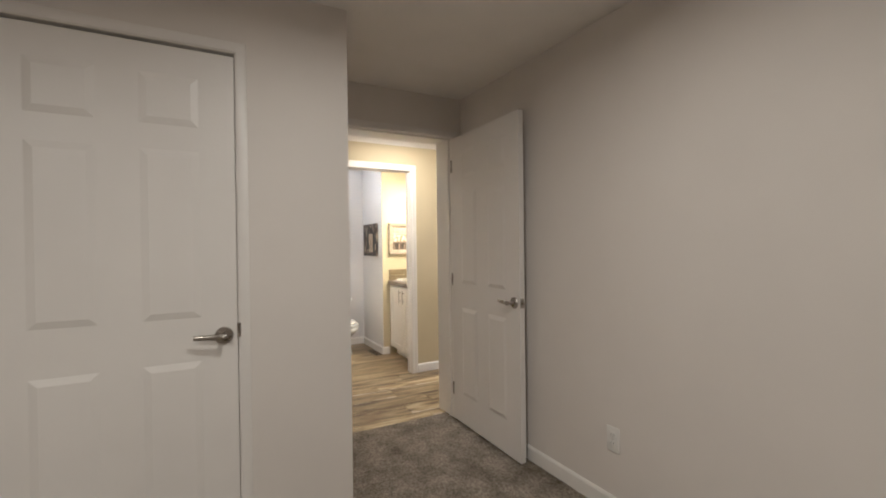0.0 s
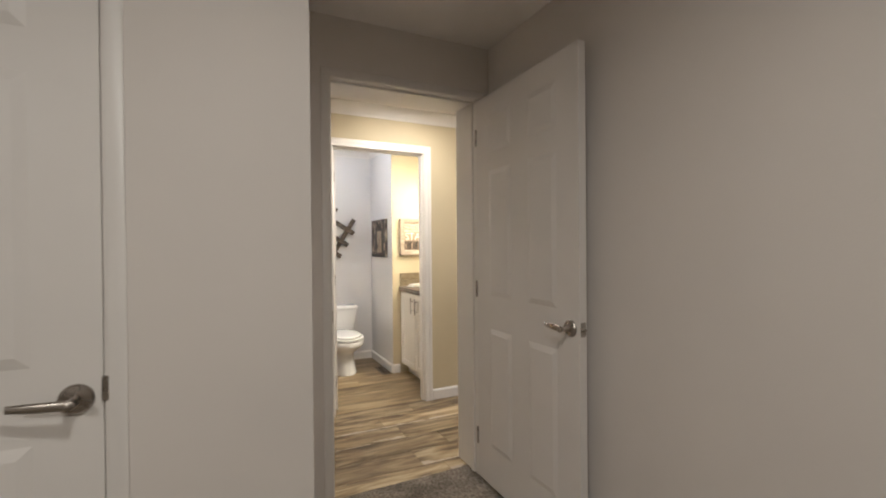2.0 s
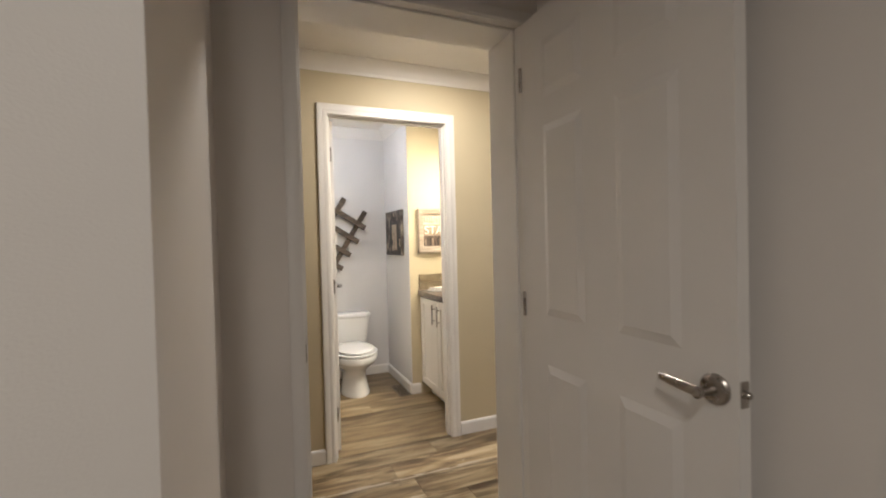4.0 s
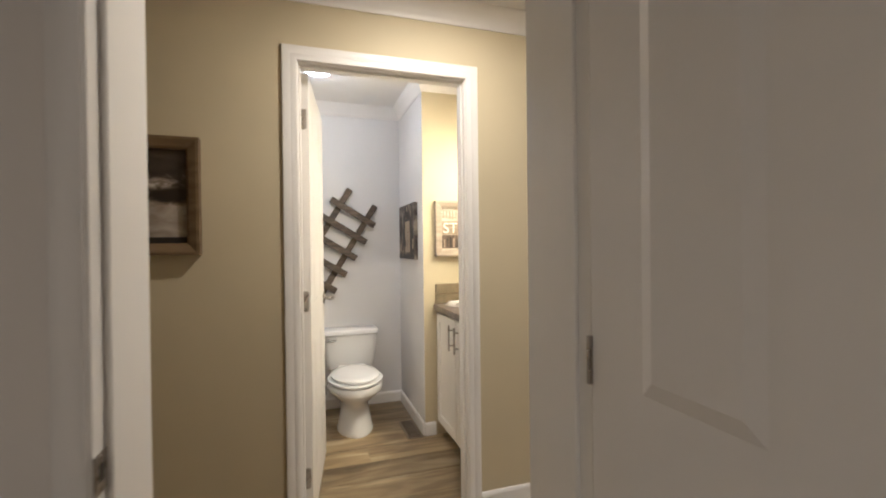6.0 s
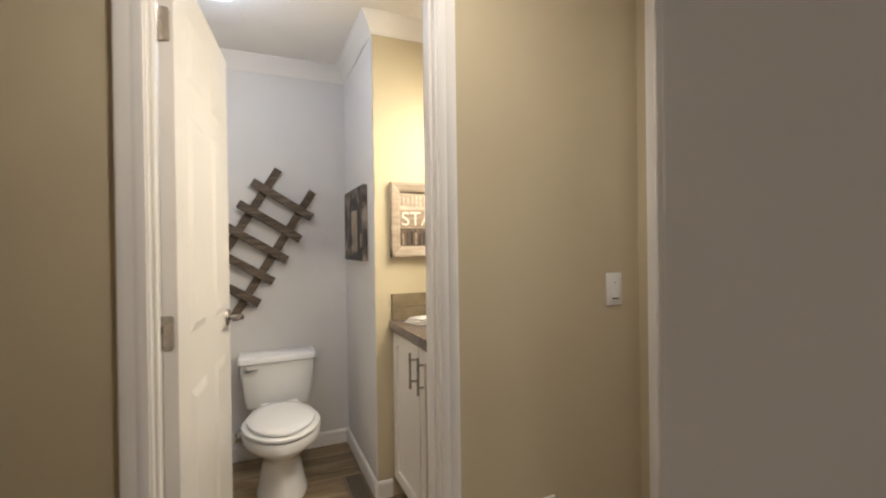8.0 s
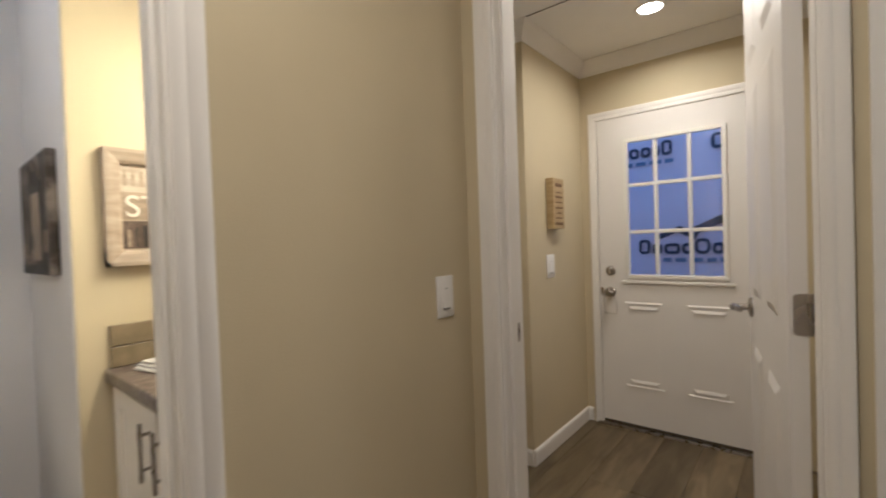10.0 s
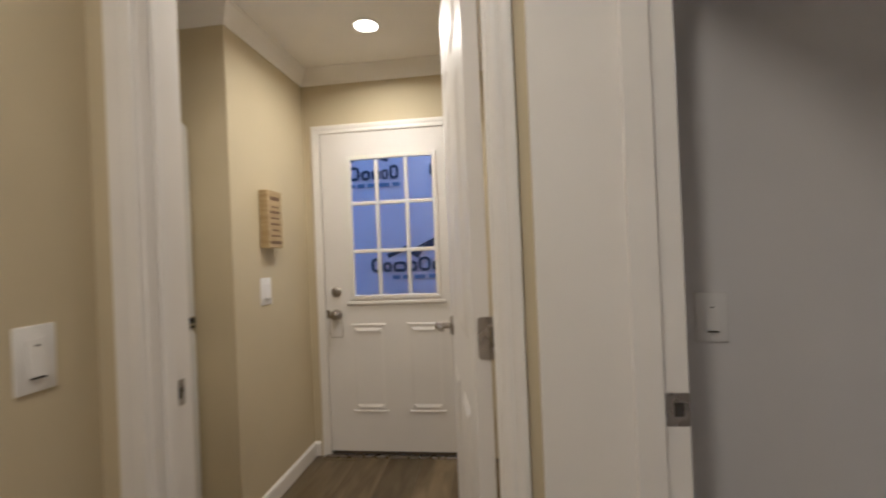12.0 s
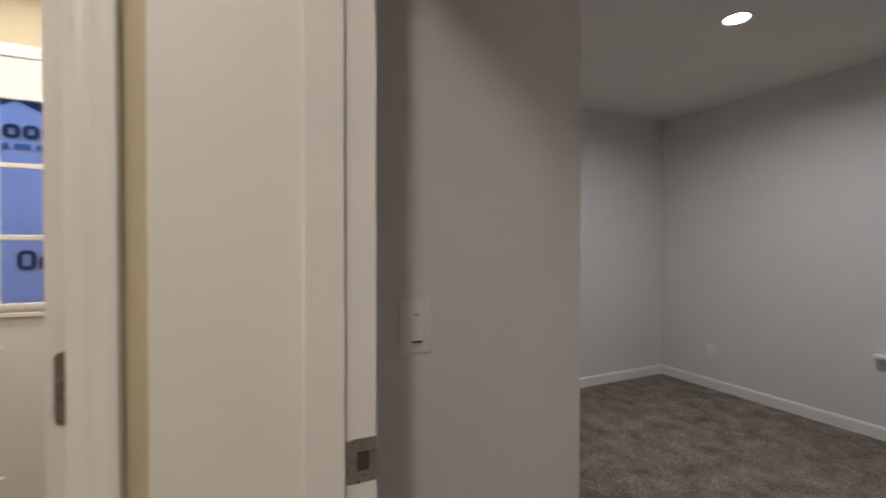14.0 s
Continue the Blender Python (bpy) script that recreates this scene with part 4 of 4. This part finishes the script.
def vanity():
    ob = thing("vanity_cabinet", "cream painted shaker vanity cabinet with nickel bar pulls", "cabinet", (2.05, 4.35, 0))
    inv = Matrix.Translation((-2.05, -4.35, 0))

    def put(name, bm, material, label="", parent=None, smooth=False):
        bm.transform(inv)
        return part(name, bm, material, parent or ob, label, smooth)
    put("body", box(2.100, 2.618, 3.963, 4.722, 0.095, 0.826, 0.002, 1), CAB)
    put("toe_kick", box(2.165, 2.615, 3.966, 4.72, 0.0, 0.0945), CAB, "recessed toe kick")
    for y0, y1, pull in ((4.345, 4.708, 4.385), (3.975, 4.333, 4.290)):
        x = 2.100
        bm = bmesh.new()
        z0, z1, f = 0.105, 0.815, 0.052
        f = min(f, (y1 - y0) * 0.3)
        box(x - 0.020, x - 0.001, y0, y0 + f, z0, z1, 0.0015, 1, bm)
        box(x - 0.020, x - 0.001, y1 - f, y1, z0, z1, 0.0015, 1, bm)
        box(x - 0.0195, x - 0.001, y0 + f, y1 - f, z0, z0 + f, 0.0015, 1, bm)
        box(x - 0.0195, x - 0.001, y0 + f, y1 - f, z1 - f, z1, 0.0015, 1, bm)
        box(x - 0.010, x - 0.001, y0 + f, y1 - f, z0 + f, z1 - f, 0, 1, bm)
        d = put("door", bm, CAB, "shaker cabinet door")
        if pull:
            bm = rod((x - 0.045, pull, 0.635), (x - 0.045, pull, 0.785), 0.0055)
            for z in (0.665, 0.755):
                rod((x - 0.019, pull, z), (x - 0.045, pull, z), 0.0045, 10, bm)
            put("pull", bm, NICKEL, "nickel bar pull", d, True)
    top = tagged(mesh_ob("vanity_countertop", box(2.068, 2.62, 3.962, 4.735, 0.826, 0.868, 0.006, 3), STONE, None, True), "mottled brown stone-look vanity countertop", "countertop")
    sp = thing("side_splash", "olive brown tile splash standing on the countertop", "backsplash", (2.32, 4.73, 0.868))
    for k, (z0, z1) in enumerate(((0.869, 0.932), (0.935, 1.0))):
        for x0, x1 in ((2.082, 2.33), (2.333, 2.618)):
            bm = box(x0, x1, 4.720, 4.7345, z0, z1, 0.002, 1)
            bm.transform(Matrix.Translation((-2.32, -4.73, -0.868)))
            part("tile", bm, TILE, sp)
    # folded towel on the counter
    tw = thing("folded_towel", "folded white hand towel on the vanity countertop", "towel", (2.22, 4.60, 0.868))
    for k in range(3):
        bm = box(-0.095 + 0.006 * k, 0.10 - 0.008 * k, -0.060, 0.060 - 0.010 * k, 0.001 + 0.008 * k, 0.0085 + 0.008 * k, 0.0035, 3)
        for v in bm.verts:
            v.co.z += (0.002 + 0.002 * k) * (0.6 + noise.noise((v.co.x * 22, v.co.y * 22, k)))
            v.co.x += 0.006 * noise.noise((v.co.y * 30, k, 2.0))
        bm.transform(Matrix.Rotation(radians(14), 4, "Z"))
        part("fold", bm, TOWEL, tw, "", True)
    li = thing("vanity_light", "warm lit vanity bar light on the bathroom wall", "wall light", (2.62, 4.22, 1.90))
    part("back_plate", box(-0.022, 0.0, -0.28, 0.28, -0.05, 0.05, 0.005, 2), NICKEL, li)
    for k in (-1, 0, 1):
        part("globe", lathe([(0.02, -0.045), (0.045, -0.03), (0.052, 0.0), (0.045, 0.03), (0.02, 0.045)], Matrix.Translation((-0.075, 0.19 * k, 0)), 20), BULB, li, "glowing glass globe", True)
        part("arm", rod((-0.02, 0.19 * k, 0), (-0.03, 0.19 * k, 0), 0.01), NICKEL, li)


vanity()


def ladder_art():
    """Decorative slatted ladder hung askew: two rails with five rungs on top."""
    ob = thing("ladder_wall_art", "dark weathered wooden ladder hung askew on the bathroom wall", "wall art", (1.795, 5.445, 1.572))
    d = Vector((-0.52, 0, -0.854))
    r = Vector((0.854, 0, -0.52))

    def slat(name, mid, along, across, length, w, y0, y1):
        bm = box(-length / 2, length / 2, y0, y1, -w / 2, w / 2, 0.003, 1)
        m = Matrix((( along.x, 0, across.x, mid.x), (0, 1, 0, 0), (along.z, 0, across.z, mid.z), (0, 0, 0, 1)))
        bm.transform(m)
        part(name, bm, BARN, ob)
    tip_b = Vector((0.0, 0, 0.0))
    tip_a = Vector((-0.195, 0, 0.125))
    for tip in (tip_a, tip_b):
        slat("rail", tip + d * 0.43, d, r, 0.87, 0.047, -0.024, -0.004)
    for k in range(5):
        mid = (tip_a + tip_b) / 2 + d * (0.138 + 0.147 * k) + r * (0.006 * (k % 2) - 0.003)
        slat("rung", mid, r, d, 0.39 + 0.008 * (k % 3), 0.049, -0.045, -0.0245)


ladder_art()

# canvas print beside the toilet: a barn with a pale door, a sky of torn grey, dark posts
pic = thing("canvas_print", "dark sepia farm canvas print on the bathroom wall", "picture", (2.0, 5.098, 1.358))
part("canvas", box(-0.028, -0.001, -0.236, 0.236, -0.198, 0.198, 0.003, 1), PRINTDARK, pic)
prng = random.Random(11)
for y0, y1, z0, z1, mm in ((-0.11, 0.03, -0.15, 0.075, PALEPRINT), (-0.06, -0.015, -0.15, 0.0, BLACKPRINT), (-0.22, -0.15, -0.17, 0.02, BLACKPRINT), (-0.15, -0.12, -0.14, 0.10, BLACKPRINT), (0.05, 0.09, -0.17, 0.12, BLACKPRINT),
                           (-0.232, 0.232, -0.194, -0.165, BLACKPRINT), (-0.12, 0.05, 0.075, 0.092, BLACKPRINT)):
    part("printed_patch", box(-0.0292, -0.027, y0, y1, z0, z1), mm, pic)
for k in range(16):
    y, z = prng.uniform(-0.22, 0.20), prng.choice((prng.uniform(0.10, 0.18), prng.uniform(-0.15, -0.02)))
    part("printed_patch", box(-0.0296, -0.027, y, y + prng.uniform(0.008, 0.03), z - prng.uniform(0.02, 0.06), min(z + 0.01, 0.19)), prng.choice((PALEPRINT, BLACKPRINT, BLACKPRINT)), pic)

# framed sign over the vanity end
def framed(name, label, m, w, h, border, depth, wood, parts_in):
    ob = thing(name, label, "picture")
    bm = bmesh.new()
    prof = [(0.0, 0.0), (0.0, depth), (border * 0.25, depth), (border * 0.8, depth * 0.8), (border, depth * 0.65), (border, 0.0)]
    a, b = w / 2, h / 2
    sweep([(-a, -b, 0), (a, -b, 0), (a, b, 0), (-a, b, 0), (-a, -b, 0)], prof, (0, 0, 1), bm, flip=-1)
    part("frame", bm, wood, ob, "", False)
    for nm, x0, x1, y0, y1, z, mm in parts_in:
        part(nm, box(x0, x1, y0, y1, z - 0.002, z), mm, ob)
    ob.matrix_world = m
    return ob


a, b = 0.155, 0.138
sign = framed("framed_sign", "grey washed wood framed sign with cream lettering above the vanity", pose(2.280, 4.733, 1.366, 90, 0, 0), 0.40, 0.366, 0.045, 0.035, GREYWOOD,
              [("print", -a, a, -b, b, 0.010, SIGNPALE), ("band", -a, a, -b + 0.008, -0.042, 0.0118, SIGNDARK), ("band", -a, a, -0.038, 0.050, 0.0118, SIGNMID)])
prng = random.Random(5)
for k in range(13):
    x = -0.145 + 0.0225 * k
    part("printed_stroke", box(x, x + prng.uniform(0.004, 0.009), 0.062 + prng.uniform(0, 0.01), 0.118, 0.0102, 0.0112), SIGNMID, sign)
    part("printed_stroke", box(x + 0.004, x + prng.uniform(0.010, 0.016), -0.125, -0.055 - prng.uniform(0, 0.015), 0.0118, 0.0124), BLACKPRINT if k % 3 else SIGNMID, sign)
txt = bpy.data.curves.new("letters", "FONT")
txt.body, txt.size, txt.extrude = "STA", 0.098, 0.001
tob = new("letters_curve", txt)
dg = bpy.context.evaluated_depsgraph_get()
me = bpy.data.meshes.new_from_object(tob.evaluated_get(dg))
bpy.data.objects.remove(tob)
me.transform(Matrix.Translation((-0.146, -0.028, 0.0135)))
me.materials.clear()
me.materials.append(LETTER)
lt = new("lettering", me)
lt.parent = sign

# framed windmill photograph in the hall
hp = framed("framed_photograph", "brown wood framed dark photograph of a windmill under storm clouds", pose(0.597, 3.858, 1.451, 90, 0, 0), 0.55, 0.446, 0.045, 0.044, FRAMEWOOD,
            [("photograph", -0.232, 0.232, -0.18, 0.18, 0.010, STORM), ("ground", -0.232, 0.232, -0.18, -0.155, 0.0106, BLACKPRINT)])
bm = bmesh.new()
loft([[(0.018, -0.155, 0.0105), (0.052, -0.155, 0.0105), (0.052, -0.155, 0.0118), (0.018, -0.155, 0.0118)], [(0.031, -0.010, 0.0105), (0.039, -0.010, 0.0105), (0.039, -0.010, 0.0118), (0.031, -0.010, 0.0118)]], bm)
part("windmill_tower", bm, TOWERPRINT, hp)
part("windmill_wheel", lathe([(0.027, 0.0), (0.027, 0.0015)], Matrix.Translation((0.035, 0.003, 0.0105)), 20), BLACKPRINT, hp)
# floor register beside the toilet
reg = thing("floor_register", "brown metal floor vent beside the bathroom baseboard", "floor vent", (1.93, 4.86, 0.002))
part("rim", box(-0.052, 0.052, -0.15, 0.15, 0.0, 0.005, 0.002, 1), VENT, reg, "brown vent rim")
for k in range(14):
    part("slat", box(-0.038, 0.038, -0.135 + 0.02 * k, -0.127 + 0.02 * k, 0.0045, 0.0075), VENTDARK, reg)

# ---- utility room ----
ws = thing("wooden_sign", "narrow pine box sign with burnt lettering on the tan wall", "sign", (4.092, 4.205, 1.420))
part("board", box(-0.070, 0.070, -0.047, -0.001, -0.145, 0.145, 0.003, 1), PINE, ws)
for z, w, h in ((0.105, 0.046, 0.020), (0.062, 0.036, 0.007), (0.036, 0.050, 0.012), (0.005, 0.040, 0.009), (-0.025, 0.048, 0.010), (-0.055, 0.034, 0.008), (-0.084, 0.044, 0.008), (-0.117, 0.055, 0.016)):
    part("lettering", box(-w, w, -0.0482, -0.046, z - h / 2, z + h / 2, 0.0008, 1), BURN, ws, "dark burnt line of writing")


def laundry():
    ob = thing("laundry_center", "white stacked washer and dryer in the alcove", "washer dryer", (3.448, 4.706, 0))
    w = 0.335
    f = -0.31

    def front(z0, z1, bulge):
        """A front panel that bows outward."""
        rings = []
        for k in range(13):
            u = -1 + 2 * k / 12
            y = f - bulge * (1 - u ** 4) - 0.004
            x = w * u
            rings.append([(x, f + 0.03, z0), (x, y, z0 + 0.008), (x, y, z1 - 0.03), (x, y + 0.012, z1 - 0.008), (x, f + 0.03, z1)])
        return loft(rings)
    part("cabinet", box(-w, w, f + 0.031, 0.34, 0.02, 1.86, 0.008, 2), APPL, ob, "", True)
    part("washer_front", front(0.04, 0.93, 0.03), APPL, ob, "bowed white washer front", True)
    part("dryer_front", front(0.975, 1.845, 0.03), APPL, ob, "bowed white dryer front", True)
    part("gap_strip", box(-w + 0.004, w - 0.004, f - 0.006, f + 0.03, 0.931, 0.974), BLACKM, ob, "dark recess between the machines")
    part("pull", box(0.10, 0.30, f - 0.028, f - 0.006, 0.945, 0.958, 0.003, 1), CHROME, ob, "metal edge strip")
    part("dryer_door", lathe([(0.20, 0.0), (0.20, 0.012), (0.185, 0.02), (0.03, 0.024)], axis_to((-0.02, f - 0.030, 1.45), (0, -1, 0)), 40), APPL, ob, "round dryer door", True)
    for s in (-1, 1):
        for y in (-0.25, 0.28):
            part("foot", lathe([(0.022, 0.002), (0.022, 0.021)], Matrix.Translation((s * 0.28, y, 0)), 12), BLACKM, ob)


laundry()
br = thing("wall_bracket", "small dark metal bracket on the wall above the laundry machine", "bracket", (3.79, 4.50, 1.985))
part("plate", box(-0.010, 0.0, -0.028, 0.028, -0.020, 0.020, 0.003, 1), BLACKM, br)
part("arm", box(-0.040, -0.009, -0.024, 0.024, -0.010, 0.008, 0.003, 1), NICKEL, br, "short metal arm")

# ---- outside the exterior door ----
structure("ground", box(4.75, 60, -40, 50, -0.9, -0.6), SOIL, "bare dark ground outside")
hs = thing("neighbour_house", "neighbouring house wrapped in pale blue sheathing with dark print", "house", (7.0, 4.0, -0.6))


def outside(name, bm, material, label=""):
    bm.transform(Matrix.Translation((-7.0, -4.0, 0.6)))
    return part(name, bm, material, hs, label)


for k in range(3):
    z0, z1 = -0.6 + 1.37 * k, -0.6 + 1.37 * (k + 1) + 0.04
    bm = bmesh.new()
    cols = []
    for i in range(81):
        y = 1.0 + 7.5 * i / 80
        cols.append([bm.verts.new((7.0 - 0.006 * k + 0.006 * noise.noise((y * 1.7, z * 1.3, k)), y, z + (0.05 * (y - 4) if z > z0 + 0.1 and k < 2 else 0))) for z in (z0 + (z1 - z0) * j / 12 for j in range(13))])
    for p, q in zip(cols, cols[1:]):
        for j in range(12):
            bm.faces.new((p[j], q[j], q[j + 1], p[j + 1]))
    outside("wrap_sheet", bm, WRAP, "pale blue building wrap")
outside("wall", box(7.03, 12.0, 1.0, 8.5, -0.6, 3.55), WRAP)
outside("roof", loft([[(6.7, 0.7, 3.5), (12.3, 0.7, 3.5), (9.5, 0.7, 5.0)], [(6.7, 8.8, 3.5), (12.3, 8.8, 3.5), (9.5, 8.8, 5.0)]]), SHINGLE, "dark shingle roof")


def ring_mark(y, z, w, h, t):
    """One printed shape of a row: an upright hollow block with soft corners; it runs towards -y."""
    bm = bmesh.new()
    outer, inner = [], []
    c, d = Vector((0, y - w / 2, z + h / 2)), min(w, h) * 0.38
    for lst, e in ((outer, 0.0), (inner, t)):
        for sy, sz, a0 in ((1, 1, 0), (-1, 1, 90), (-1, -1, 180), (1, -1, 270)):
            for q in range(4):
                a = radians(a0 + 30 * q)
                rr = max(d - e, 0.004)
                lst.append(c + Vector((6.972, sy * (w / 2 - d) + rr * math.cos(a), sz * (h / 2 - d) + rr * math.sin(a))))
    vo, vi = [bm.verts.new(p) for p in outer], [bm.verts.new(p) for p in inner]
    for q in range(len(vo)):
        bm.faces.new((vo[q], vo[(q + 1) % len(vo)], vi[(q + 1) % len(vo)], vi[q]))
    return bm


def stripe(p, q, half):
    p, q = Vector((6.974, *p)), Vector((6.974, *q))
    dv = (q - p).normalized()
    up = Vector((0, -dv.z, dv.y)) * half
    return loft([[e + up + Vector((f, 0, 0)) for f in (0, 0.003)] + [e - up + Vector((f, 0, 0)) for f in (0.003, 0)] for e in (p, q)])


# printed mark: a roof shape over a row of hollow blocks and a thin broken line
WIDTHS = (0.125, 0.105, 0.16, 0.105, 0.145, 0.11, 0.105, 0.075, 0.11)
for y, z in ((4.52, 1.00), (5.32, 2.08), (3.79, 2.08)):
    at = y
    for k, w in enumerate(WIDTHS):
        tall = 0.165 if k in (0, 4, 8) else 0.118
        outside("print_block", ring_mark(at, z, w, tall, 0.034), WRAPINK)
        at -= w + 0.016
    at = y - 0.25
    for k in range(7):
        outside("print_line", box(6.972, 6.976, at - 0.085 - 0.02 * (k % 3), at, z - 0.085, z - 0.040), WRAPGREY)
        at -= 0.12 + 0.02 * (k % 3)
    outside("print_roof", stripe((y - 0.20, z + 0.185), (y - 0.42, z + 0.275), 0.026), WRAPINK)
    outside("print_roof", stripe((y - 0.40, z + 0.275), (y - 0.58, z + 0.18), 0.034), WRAPINK)
    outside("print_roof", stripe((y - 0.56, z + 0.245), (y - 0.82, z + 0.365), 0.040), WRAPINK)
    outside("print_roof", stripe((y - 0.79, z + 0.365), (y - 1.05, z + 0.235), 0.040), WRAPINK)

# ---- floor planks ----
floor = structure("floor", box(-1.3, 4.56, 2.777, 5.445, -0.03, -0.004), SLOT, "brown wood-look vinyl plank floor")
rng = random.Random(4)
PW, PL = 0.20, 1.22
shared = {}


def plank_mesh(length, width, wood):
    key = (round(length, 2), round(width, 3), wood.name)
    if key not in shared:
        me = bpy.data.meshes.new("plank")
        bm = box(0, key[0] - 0.0012, 0, key[1] - 0.0012, -0.006, 0.0, 0.0012, 1)
        bm.to_mesh(me)
        bm.free()
        me.materials.append(wood)
        shared[key] = me
    return shared[key]


def planks(x0, x1, y0, y1, wood):
    y = y0
    while y < y1 - 0.004:
        w = min(PW, y1 - y)
        x = x0
        first = PL * rng.uniform(0.25, 1.0)
        while x < x1 - 0.01:
            ln = min(first or PL, x1 - x)
            first = None
            ob = new("plank", plank_mesh(ln, w, wood))
            ob.location = (x, y, 0.0)
            ob.parent = floor
            x += ln
        y += w


planks(-1.3, 2.80, 2.777, 2.90, FLOORWOOD)
planks(-1.3, 2.80, 2.90, 3.895, FLOORWOOD)
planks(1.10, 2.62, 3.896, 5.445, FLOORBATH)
# utility planks carry the room's dimmer light in their colour
planks(2.801, 4.56, 2.93, 4.205, FLOORDIM)
planks(2.90, 3.79, 4.206, 5.15, FLOORDIM)
